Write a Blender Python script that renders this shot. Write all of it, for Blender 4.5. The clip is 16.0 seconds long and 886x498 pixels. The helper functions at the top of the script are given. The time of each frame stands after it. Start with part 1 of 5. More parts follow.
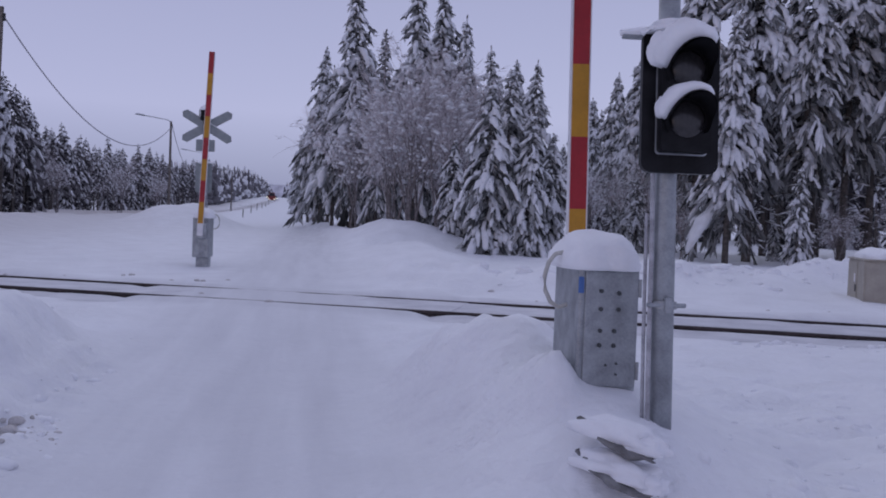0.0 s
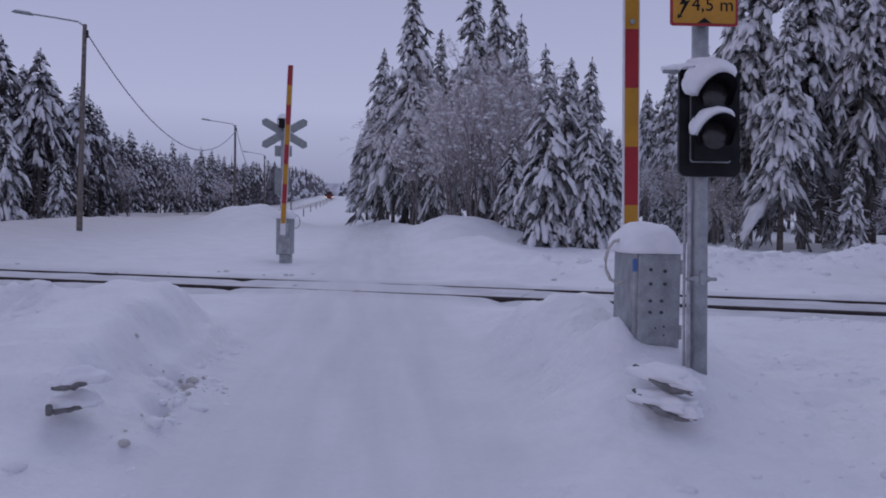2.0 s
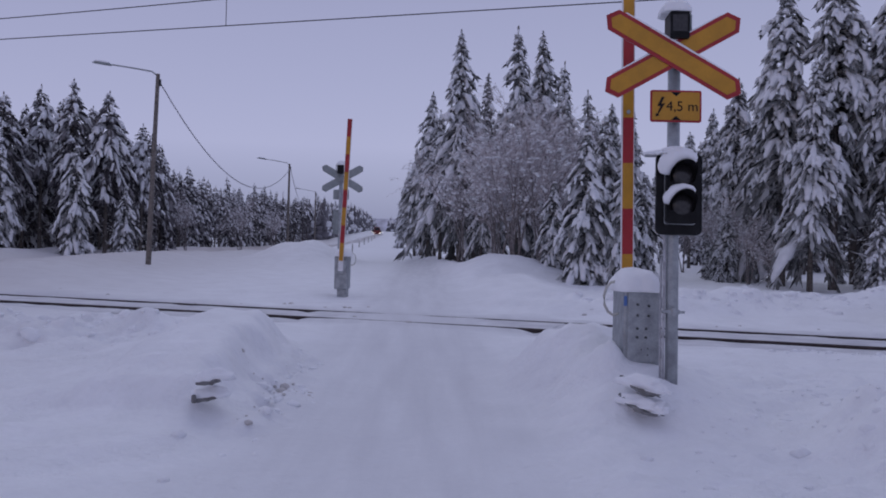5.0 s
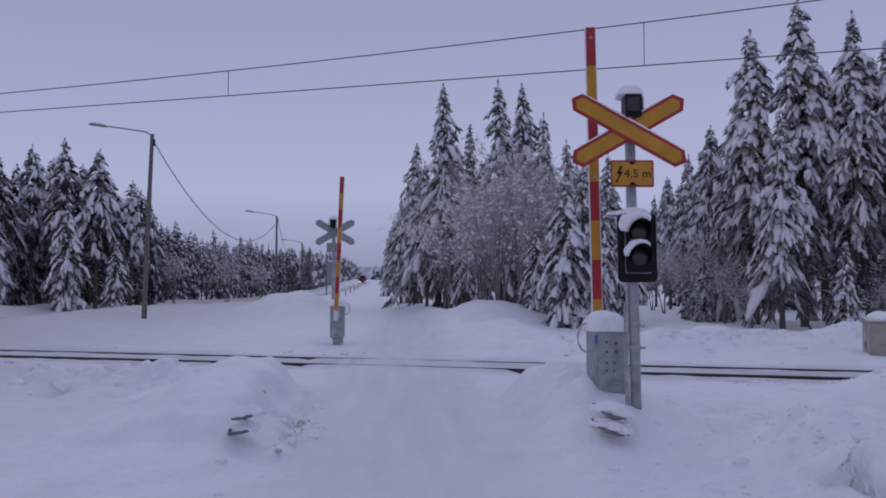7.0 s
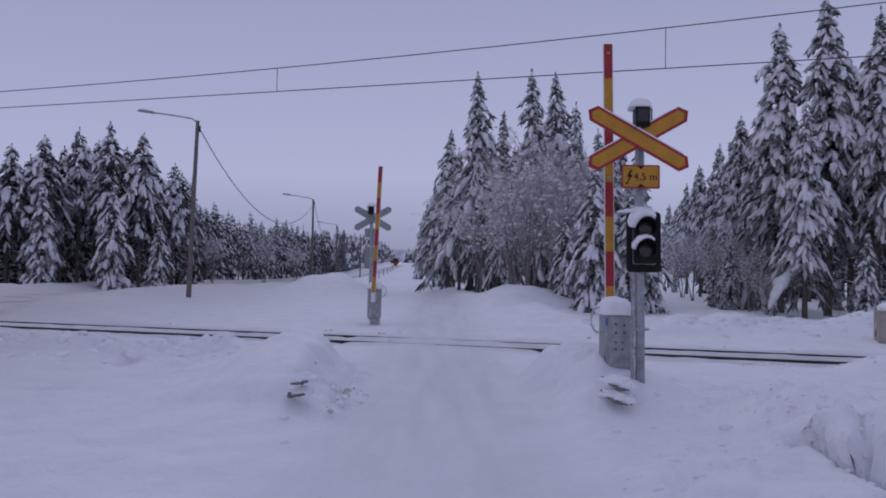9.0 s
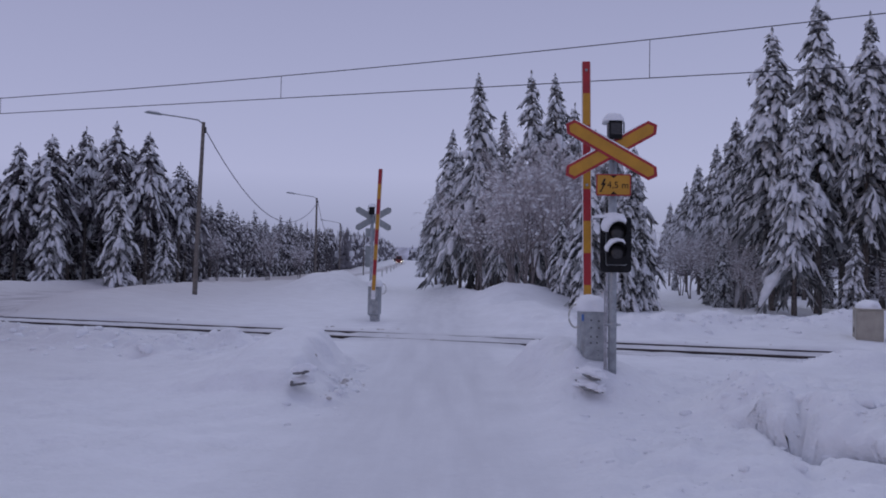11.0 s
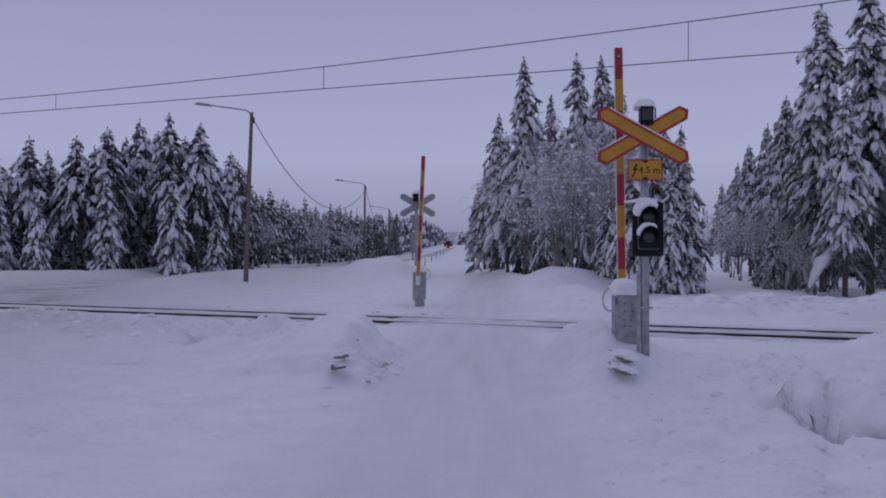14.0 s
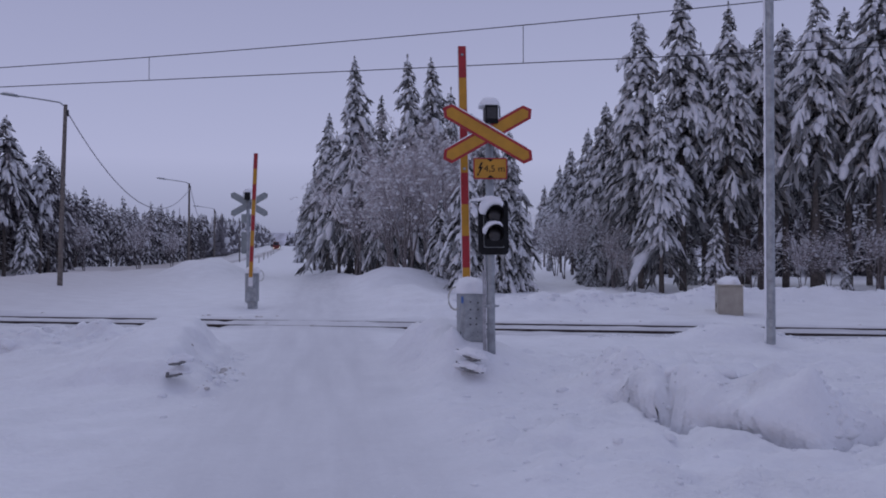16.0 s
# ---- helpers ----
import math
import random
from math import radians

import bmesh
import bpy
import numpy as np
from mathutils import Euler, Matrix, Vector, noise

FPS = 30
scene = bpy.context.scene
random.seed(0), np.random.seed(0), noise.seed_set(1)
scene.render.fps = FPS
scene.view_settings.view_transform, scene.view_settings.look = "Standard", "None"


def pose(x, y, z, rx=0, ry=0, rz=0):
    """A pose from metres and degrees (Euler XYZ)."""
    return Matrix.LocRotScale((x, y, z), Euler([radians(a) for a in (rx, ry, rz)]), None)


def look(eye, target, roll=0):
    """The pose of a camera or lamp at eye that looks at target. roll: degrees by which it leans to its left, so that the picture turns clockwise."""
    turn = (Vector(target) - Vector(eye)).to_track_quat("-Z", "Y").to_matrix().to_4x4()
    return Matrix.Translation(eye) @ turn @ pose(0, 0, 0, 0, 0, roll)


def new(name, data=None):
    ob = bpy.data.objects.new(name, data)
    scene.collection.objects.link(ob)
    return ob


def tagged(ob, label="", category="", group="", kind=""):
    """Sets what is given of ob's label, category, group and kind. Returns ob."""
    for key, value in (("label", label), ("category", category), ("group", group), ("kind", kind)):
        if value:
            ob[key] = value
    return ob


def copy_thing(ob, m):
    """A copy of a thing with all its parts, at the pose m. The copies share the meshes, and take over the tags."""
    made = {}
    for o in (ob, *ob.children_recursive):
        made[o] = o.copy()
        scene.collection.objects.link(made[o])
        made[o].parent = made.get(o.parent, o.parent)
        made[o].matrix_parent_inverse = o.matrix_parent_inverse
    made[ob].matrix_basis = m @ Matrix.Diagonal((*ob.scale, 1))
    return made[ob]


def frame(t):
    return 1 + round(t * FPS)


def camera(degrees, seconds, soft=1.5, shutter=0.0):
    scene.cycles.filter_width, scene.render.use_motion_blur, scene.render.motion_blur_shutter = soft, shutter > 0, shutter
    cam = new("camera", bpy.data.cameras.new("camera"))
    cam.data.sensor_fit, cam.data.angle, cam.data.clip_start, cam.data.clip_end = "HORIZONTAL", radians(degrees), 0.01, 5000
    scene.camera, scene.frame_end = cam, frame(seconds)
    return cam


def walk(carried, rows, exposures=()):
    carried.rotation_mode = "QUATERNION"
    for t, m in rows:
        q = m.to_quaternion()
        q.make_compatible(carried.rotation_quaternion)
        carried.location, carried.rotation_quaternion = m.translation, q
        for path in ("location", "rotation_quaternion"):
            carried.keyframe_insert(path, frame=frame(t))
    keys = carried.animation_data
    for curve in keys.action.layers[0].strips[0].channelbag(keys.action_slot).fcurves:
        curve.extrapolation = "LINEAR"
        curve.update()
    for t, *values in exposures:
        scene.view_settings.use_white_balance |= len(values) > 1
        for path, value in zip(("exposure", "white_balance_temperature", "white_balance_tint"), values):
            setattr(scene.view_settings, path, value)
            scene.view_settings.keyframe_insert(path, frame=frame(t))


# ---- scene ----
cam = camera(52.3, 16.0, soft=1.85)
PATH = [
    (0, (-0.188, -4.727, 0.922), (-0.594, -2.77, 0.858), 2.2),
    (0.5, (-0.126, -5.117, 0.911), (-0.634, -3.184, 0.855), 2.2),
    (1, (-0.155, -5.526, 0.919), (-0.65, -3.59, 0.855), 1.6),
    (1.5, (-0.112, -5.838, 0.918), (-0.574, -3.893, 0.857), 1.2),
    (2, (-0.079, -6.168, 0.934), (-0.605, -4.24, 0.856), 0.9),
    (2.5, (-0.023, -6.513, 0.952), (-0.574, -4.591, 0.872), -0.0),
    (3, (0.121, -6.835, 0.958), (-0.475, -4.928, 0.872), 1.0),
    (3.2, (0.157, -6.985, 0.95), (-0.443, -5.079, 0.859), 1.1),
    (5.3, (0.589, -8.301, 1.036), (-0.041, -6.403, 1.073), 1.6),
    (5.5, (0.608, -8.438, 1.034), (-0.022, -6.541, 1.101), 1.6),
    (6, (0.7, -8.781, 1.045), (0.081, -6.883, 1.174), 0.7),
    (6.5, (0.822, -9.1, 1.054), (0.196, -7.204, 1.173), 0.6),
    (7, (0.882, -9.465, 1.063), (0.287, -7.558, 1.166), 0.1),
    (7.5, (0.996, -9.803, 1.055), (0.399, -7.897, 1.161), 0.6),
    (8, (1.06, -10.171, 1.07), (0.441, -8.271, 1.147), 0.6),
    (8.5, (1.212, -10.479, 1.073), (0.572, -8.586, 1.134), 0.8),
    (9, (1.326, -10.794, 1.084), (0.662, -8.909, 1.15), 1.0),
    (9.5, (1.458, -11.011, 1.093), (0.783, -9.129, 1.144), 1.1),
    (9.7, (1.534, -11.094, 1.099), (0.86, -9.212, 1.161), 1.0),
    (12, (1.95, -11.899, 1.121), (1.277, -10.016, 1.177), 1.2),
    (12.5, (2.023, -11.894, 1.133), (1.291, -10.033, 1.156), 1.0),
    (13, (2.105, -11.872, 1.128), (1.302, -10.041, 1.142), 1.2),
    (13.5, (2.128, -11.888, 1.132), (1.33, -10.054, 1.152), 1.0),
    (14, (2.127, -11.886, 1.133), (1.352, -10.043, 1.158), 0.4),
    (14.5, (2.12, -11.892, 1.134), (1.375, -10.036, 1.15), -0.2),
    (15, (2.076, -11.866, 1.122), (1.425, -9.976, 1.122), -0.1),
    (15.5, (1.922, -11.812, 1.128), (1.391, -9.884, 1.121), -0.0),
    (16, (1.827, -11.69, 1.111), (1.413, -9.733, 1.139), -0.0),
]
walk(cam, [(t, look(eye, target, roll)) for t, eye, target, roll in PATH], exposures=[(0.0, 0.13), (1.5, 0.04), (3.0, -0.02), (5.5, 0.0), (9.5, 0.0), (12.5, -0.05), (14.5, -0.13), (16.0, -0.03)])

# ---- light ----
world = bpy.data.worlds.new("overcast_sky")
scene.world = world
world.use_nodes = True
wn, wl = world.node_tree.nodes, world.node_tree.links
wn.clear()
w_out = wn.new("ShaderNodeOutputWorld")
w_sky = wn.new("ShaderNodeTexSky")
w_sky.sky_type, w_sky.sun_disc = "NISHITA", False
w_sky.sun_elevation, w_sky.sun_rotation = radians(6), radians(200)
w_bg_sky = wn.new("ShaderNodeBackground")
w_bg_sky.inputs["Strength"].default_value = 0.012
w_co = wn.new("ShaderNodeTexCoord")
w_sep = wn.new("ShaderNodeSeparateXYZ")
w_ramp = wn.new("ShaderNodeValToRGB")
els = w_ramp.color_ramp.elements
els[0].position, els[0].color = 0.0, (0.228, 0.255, 0.425, 1)
els[1].position, els[1].color = 1.0, (0.28, 0.30, 0.456, 1)
for at, col in ((0.03, (0.245, 0.27, 0.445)), (0.11, (0.382, 0.395, 0.608)), (0.3, (0.306, 0.315, 0.497))):
    e = els.new(at)
    e.color = (*col, 1)
w_bg = wn.new("ShaderNodeBackground")
w_bg.inputs["Strength"].default_value = 1.0
w_add = wn.new("ShaderNodeAddShader")
wl.new(w_co.outputs["Generated"], w_sep.inputs[0])
wl.new(w_sep.outputs["Z"], w_ramp.inputs[0])
wl.new(w_ramp.outputs[0], w_bg.inputs["Color"])
wl.new(w_sky.outputs[0], w_bg_sky.inputs["Color"])
wl.new(w_bg.outputs[0], w_add.inputs[0])
wl.new(w_bg_sky.outputs[0], w_add.inputs[1])
wl.new(w_add.outputs[0], w_out.inputs["Surface"])
sun = new("sun", bpy.data.lights.new("sun", "SUN"))
sun.data.energy, sun.data.angle, sun.data.color = 0.35, radians(40), (0.92, 0.94, 1.0)
sun.matrix_world = look((0, 0, 0), (0.25, -0.65, -0.7))


# ---- materials ----
def material(name, color, rough=0.6, metal=0.0, vary=0.12, scale=6.0, bump=0.0, bump_scale=30.0, color2=None, depth=0.02):
    """A procedural surface: two scales of noise vary the colour, a third gives relief."""
    m = bpy.data.materials.new(name)
    m.use_nodes = True
    n, l = m.node_tree.nodes, m.node_tree.links
    b = n["Principled BSDF"]
    b.inputs["Roughness"].default_value, b.inputs["Metallic"].default_value = rough, metal
    co = n.new("ShaderNodeTexCoord")
    big, fine = n.new("ShaderNodeTexNoise"), n.new("ShaderNodeTexNoise")
    big.inputs["Scale"].default_value, fine.inputs["Scale"].default_value = scale, scale * 9
    big.inputs["Detail"].default_value = 4
    mixn = n.new("ShaderNodeMath")
    mixn.operation = "MULTIPLY_ADD"
    mixn.inputs[1].default_value = 0.35
    ramp = n.new("ShaderNodeValToRGB")
    c2 = color2 or [c * (1 - 2 * vary) for c in color]
    c1 = [min(1, c * (1 + vary)) for c in color]
    ramp.color_ramp.elements[0].position, ramp.color_ramp.elements[1].position = 0.42, 0.86
    ramp.color_ramp.elements[0].color, ramp.color_ramp.elements[1].color = (*c2, 1), (*c1, 1)
    l.new(co.outputs["Object"], big.inputs["Vector"])
    l.new(co.outputs["Object"], fine.inputs["Vector"])
    l.new(fine.outputs[0], mixn.inputs[0])
    l.new(big.outputs[0], mixn.inputs[2])
    l.new(mixn.outputs[0], ramp.inputs[0])
    l.new(ramp.outputs[0], b.inputs["Base Color"])
    if bump:
        bn, bp = n.new("ShaderNodeTexNoise"), n.new("ShaderNodeBump")
        bn.inputs["Scale"].default_value, bn.inputs["Detail"].default_value = bump_scale, 7
        bp.inputs["Strength"].default_value, bp.inputs["Distance"].default_value = bump, depth
        l.new(co.outputs["Object"], bn.inputs["Vector"])
        l.new(bn.outputs[0], bp.inputs["Height"])
        l.new(bp.outputs[0], b.inputs["Normal"])
    return m


SNOW = material("snow", (0.84, 0.85, 0.88), 0.65, vary=0.03, scale=1.5, bump=0.35, bump_scale=14)
CAP = material("snow_cap", (0.86, 0.87, 0.90), 0.65, vary=0.02, scale=6, bump=0.25, bump_scale=40)
TREE_SNOW = material("snow_on_branches", (0.83, 0.84, 0.87), 0.7, vary=0.06, scale=3.5, bump=0.8, bump_scale=16, depth=0.06)
NEEDLES = material("frosted_needles", (0.085, 0.095, 0.085), 0.8, vary=0.35, scale=4, color2=(0.03, 0.036, 0.032))
def frost_by_island(m, dark, pale):
    """Some shoots dark, some grey with frost."""
    n, l = m.node_tree.nodes, m.node_tree.links
    geo, ramp = n.new("ShaderNodeNewGeometry"), n.new("ShaderNodeValToRGB")
    ramp.color_ramp.elements[0].color, ramp.color_ramp.elements[1].color = (*dark, 1), (*pale, 1)
    ramp.color_ramp.elements[0].position, ramp.color_ramp.elements[1].position = 0.15, 1.0
    l.new(geo.outputs["Random Per Island"], ramp.inputs[0])
    l.new(ramp.outputs[0], n["Principled BSDF"].inputs["Base Color"])


frost_by_island(NEEDLES, (0.065, 0.067, 0.066), (0.48, 0.485, 0.49))
DARK_NEEDLES = material("dark_far_needles", (0.06, 0.06, 0.06), 0.85, vary=0.3, scale=4)
frost_by_island(DARK_NEEDLES, (0.04, 0.038, 0.041), (0.28, 0.265, 0.28))
BARK = material("bark", (0.12, 0.105, 0.095), 0.9, vary=0.3, scale=7, bump=0.6, bump_scale=25, color2=(0.035, 0.03, 0.028))
BIRCHBARK = material("frosted_birch_bark", (0.22, 0.20, 0.20), 0.85, vary=0.3, scale=6, color2=(0.09, 0.075, 0.075))
TWIG = material("frosted_twigs", (0.58, 0.54, 0.555), 0.85, vary=0.2, scale=1.6, color2=(0.24, 0.215, 0.225))
GALV = material("galvanised_steel", (0.36, 0.38, 0.40), 0.48, 0.55, vary=0.14, scale=9, bump=0.08, color2=(0.24, 0.255, 0.27))
STEEL = material("weathered_guard_rail_steel", (0.20, 0.20, 0.205), 0.6, 0.3, vary=0.25, scale=12, bump=0.2, color2=(0.09, 0.08, 0.078))
GREYPAINT = material("grey_plate_back", (0.27, 0.30, 0.31), 0.5, 0.3, vary=0.1, scale=7)
BEIGE = material("beige_cabinet_paint", (0.36, 0.33, 0.28), 0.6, vary=0.1, scale=4, bump=0.05)
BOLT = material("dull_dark_bolt", (0.09, 0.095, 0.10), 0.5, 0.5, vary=0.15, scale=30)
RED = material("red_reflective", (0.34, 0.016, 0.024), 0.45, vary=0.12, scale=5)
YELLOW = material("yellow_reflective", (0.49, 0.235, 0.016), 0.45, vary=0.10, scale=5)
WHITE = material("white_edge_trim", (0.72, 0.72, 0.74), 0.5, vary=0.06, scale=9)
BLACK = material("black_plastic", (0.012, 0.012, 0.014), 0.42, vary=0.3, scale=8)
BLACK.node_tree.nodes["Principled BSDF"].inputs["Specular IOR Level"].default_value = 0.15
DARKGLASS = material("dark_lens", (0.03, 0.028, 0.03), 0.2, vary=0.2, scale=40)
RAILSIDE = material("rusty_rail_side", (0.06, 0.045, 0.045), 0.75, vary=0.3, scale=12)
RAILTOP = material("polished_rail_head", (0.42, 0.42, 0.44), 0.3, 0.9, vary=0.08, scale=8)
ASPHALT = material("snowy_asphalt", (0.60, 0.58, 0.60), 0.85, vary=0.1, scale=0.5, bump=0.2, color2=(0.36, 0.345, 0.35))
PANEL = material("packed_snow_on_panels", (0.66, 0.66, 0.69), 0.6, vary=0.06, scale=2.2, bump=0.2, color2=(0.52, 0.52, 0.56))
DIRTYSNOW = material("dirty_snow_clod", (0.62, 0.60, 0.60), 0.75, vary=0.12, scale=9, bump=0.4, color2=(0.40, 0.37, 0.36))
WOOD = material("weathered_grey_wood", (0.17, 0.15, 0.135), 0.85, vary=0.25, scale=10, bump=0.3)
RUBBER = material("pale_hose", (0.50, 0.49, 0.46), 0.6, vary=0.1, scale=20)
BLUE = material("blue_sticker", (0.07, 0.16, 0.42), 0.5, vary=0.05)
WIRE = material("dark_wire", (0.03, 0.03, 0.035), 0.6, vary=0.1)
FROSTWIRE = material("frosted_cable", (0.40, 0.40, 0.43), 0.8, vary=0.2, scale=15)
CARPAINT = material("car_paint_red", (0.18, 0.02, 0.02), 0.35, vary=0.1)
CARGREY = material("car_paint_grey", (0.16, 0.165, 0.18), 0.35, vary=0.1)
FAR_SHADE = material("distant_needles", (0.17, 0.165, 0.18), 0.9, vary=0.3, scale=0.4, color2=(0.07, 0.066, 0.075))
# distance haze is put into this base colour: woods turned pale blue
HILL = material("hazed_hill_woods", (0.62, 0.63, 0.70), 0.95, vary=0.2, scale=0.05)
LIT = bpy.data.materials.new("lit_white_lens")
LIT.use_nodes = True
LIT.node_tree.nodes["Principled BSDF"].inputs["Emission Color"].default_value = (1.0, 0.93, 0.82, 1)
LIT.node_tree.nodes["Principled BSDF"].inputs["Emission Strength"].default_value = 4.0
LIT.node_tree.nodes["Principled BSDF"].inputs["Base Color"].default_value = (0.8, 0.75, 0.7, 1)


def ground_snow():
    """Snow that is greyer where it is trodden on the path and cleared along the track."""
    m = material("lying_snow", (0.84, 0.85, 0.88), 0.65, vary=0.03, scale=1.5, bump=0.7, bump_scale=7, depth=0.05)
    n, l = m.node_tree.nodes, m.node_tree.links
    b = n["Principled BSDF"]
    old = b.inputs["Base Color"].links[0].from_socket
    co = n["Texture Coordinate"]
    sep, wob = n.new("ShaderNodeSeparateXYZ"), n.new("ShaderNodeTexNoise")
    wob.inputs["Scale"].default_value, wob.inputs["Detail"].default_value = 1.3, 5
    l.new(co.outputs["Object"], sep.inputs[0])
    l.new(co.outputs["Object"], wob.inputs["Vector"])

    def calc(op, a, c, d=None):
        k = n.new("ShaderNodeMath")
        k.operation = op
        for i, v in enumerate((a, c, d)):
            if v is None:
                continue
            if isinstance(v, (int, float)):
                k.inputs[i].default_value = v
            else:
                l.new(v, k.inputs[i])
        return k.outputs[0]

    mid = calc("MULTIPLY_ADD", sep.outputs["Y"], -0.355, -2.56)
    off = calc("ABSOLUTE", calc("SUBTRACT", sep.outputs["X"], mid), 0.0)
    off = calc("MULTIPLY_ADD", wob.outputs[0], 0.9, off)
    k = n.new("ShaderNodeMapRange")
    k.inputs["From Min"].default_value, k.inputs["From Max"].default_value = 1.25, 2.2
    k.inputs["To Min"].default_value, k.inputs["To Max"].default_value = 0.75, 0.0
    l.new(off, k.inputs["Value"])
    trk = calc("ABSOLUTE", calc("SUBTRACT", sep.outputs["Y"], 7.7), 0.0)
    trk = calc("MULTIPLY_ADD", wob.outputs[0], 0.8, trk)
    k2 = n.new("ShaderNodeMapRange")
    k2.inputs["From Min"].default_value, k2.inputs["From Max"].default_value = 1.7, 2.5
    k2.inputs["To Min"].default_value, k2.inputs["To Max"].default_value = 1.0, 0.0
    l.new(trk, k2.inputs["Value"])
    both = calc("MAXIMUM", k.outputs[0], k2.outputs[0])
    turn, mp, streak = n.new("ShaderNodeMapping"), n.new("ShaderNodeMapping"), n.new("ShaderNodeTexNoise")
    turn.inputs["Rotation"].default_value = (0, 0, radians(-19.5))
    mp.inputs["Scale"].default_value = (3.6, 0.32, 1.0)
    streak.inputs["Scale"].default_value, streak.inputs["Detail"].default_value = 1.0, 4
    l.new(co.outputs["Object"], turn.inputs["Vector"])
    l.new(turn.outputs[0], mp.inputs["Vector"])
    l.new(mp.outputs[0], streak.inputs["Vector"])
    both = calc("MULTIPLY", both, calc("MULTIPLY_ADD", streak.outputs[0], 1.5, 0.15))
    # crumbly crust in patches
    crust, cb = n.new("ShaderNodeTexNoise"), n.new("ShaderNodeBump")
    crust.inputs["Scale"].default_value, crust.inputs["Detail"].default_value = 21.0, 6
    cb.inputs["Distance"].default_value = 0.035
    l.new(co.outputs["Object"], crust.inputs["Vector"])
    l.new(crust.outputs[0], cb.inputs["Height"])
    l.new(calc("MULTIPLY", calc("MAXIMUM", calc("MULTIPLY_ADD", wob.outputs[0], 3.2, -1.2), 0.0), calc("SUBTRACT", 1.0, calc("MINIMUM", k.outputs[0], 0.85))), cb.inputs["Strength"])
    l.new(n["Bump"].outputs[0], cb.inputs["Normal"])
    l.new(cb.outputs[0], b.inputs["Normal"])
    verge = calc("ABSOLUTE", calc("ADD", sep.outputs["X"], calc("MULTIPLY_ADD", sep.outputs["Y"], 0.43, 20.5)), 0.0)
    k3 = n.new("ShaderNodeMapRange")
    k3.inputs["From Min"].default_value, k3.inputs["From Max"].default_value = 3.5, 17.0
    k3.inputs["To Min"].default_value, k3.inputs["To Max"].default_value = 1.0, 0.0
    l.new(calc("MULTIPLY_ADD", wob.outputs[0], 5.0, verge), k3.inputs["Value"])
    sand = n.new("ShaderNodeMixRGB")
    sand.inputs[2].default_value = (0.50, 0.47, 0.475, 1)
    l.new(k3.outputs[0], sand.inputs[0])
    l.new(old, sand.inputs[1])
    old = sand.outputs[0]
    mix = n.new("ShaderNodeMixRGB")
    mix.inputs[2].default_value = (0.66, 0.665, 0.70, 1)
    l.new(both, mix.inputs[0])
    l.new(old, mix.inputs[1])
    l.new(mix.outputs[0], b.inputs["Base Color"])
    return m


GROUND = ground_snow()
for snow_mat in (SNOW, CAP, TREE_SNOW, GROUND, PANEL, ASPHALT, TWIG, NEEDLES, DARK_NEEDLES):
    snow_mat.node_tree.nodes["Principled BSDF"].inputs["Specular IOR Level"].default_value = 0.12


# ---- mesh helpers ----
def part(name, bm, mat, parent=None, label="", m=None, smooth=False):
    """Links a bmesh as one mesh object under a thing or part."""
    me = bpy.data.meshes.new(name)
    if smooth:
        for f in bm.faces:
            f.smooth = True
    bm.to_mesh(me)
    bm.free()
    return mesh_part(name, me, mat, parent, label, m)


def mesh_part(name, me, mat, parent=None, label="", m=None):
    for one in (mat if isinstance(mat, (list, tuple)) else (mat,)):
        me.materials.append(one)
    ob = new(name, me)
    if parent is not None:
        ob.parent = parent
    if m is not None:
        ob.matrix_basis = m
    if label:
        ob["label"] = label
    return ob


def thing(name, m, label, category, group="", kind=""):
    ob = new(name)
    ob.empty_display_size = 0.1
    ob.matrix_basis = m
    return tagged(ob, label, category, group, kind)


def box(bm, cx, cy, cz, sx, sy, sz, bevel=0.0, m=None):
    r = bmesh.ops.create_cube(bm, size=1.0, matrix=(m or Matrix()) @ Matrix.Translation((cx, cy, cz)) @ Matrix.Diagonal((sx, sy, sz, 1)))
    if bevel:
        edges = list({e for v in r["verts"] for e in v.link_edges})
        bmesh.ops.bevel(bm, geom=edges, offset=bevel, segments=2, affect="EDGES", profile=0.5)


def boxbm(*a, **k):
    bm = bmesh.new()
    box(bm, *a, **k)
    return bm


def tube(bm, pts, radii, sides=8, caps=True):
    """A tube along points; radii one number or one for each point."""
    pts = [Vector(p) for p in pts]
    if not isinstance(radii, (list, tuple)):
        radii = [radii] * len(pts)
    rings = []
    ref = Vector((0, 0, 1))
    for i, p in enumerate(pts):
        d = (pts[min(i + 1, len(pts) - 1)] - pts[max(i - 1, 0)]).normalized()
        a = d.cross(ref)
        if a.length < 0.05:
            a = d.cross(Vector((1, 0, 0)))
        a.normalize()
        b = d.cross(a)
        rings.append([bm.verts.new(p + (a * math.cos(t) + b * math.sin(t)) * radii[i]) for t in [2 * math.pi * k / sides for k in range(sides)]])
    for r0, r1 in zip(rings, rings[1:]):
        for k in range(sides):
            bm.faces.new((r0[k], r0[(k + 1) % sides], r1[(k + 1) % sides], r1[k]))
    if caps:
        bm.faces.new(rings[0][::-1])
        bm.faces.new(rings[-1])


def tubebm(pts, radii, sides=10):
    bm = bmesh.new()
    tube(bm, pts, radii, sides)
    bmesh.ops.recalc_face_normals(bm, faces=bm.faces)
    return bm


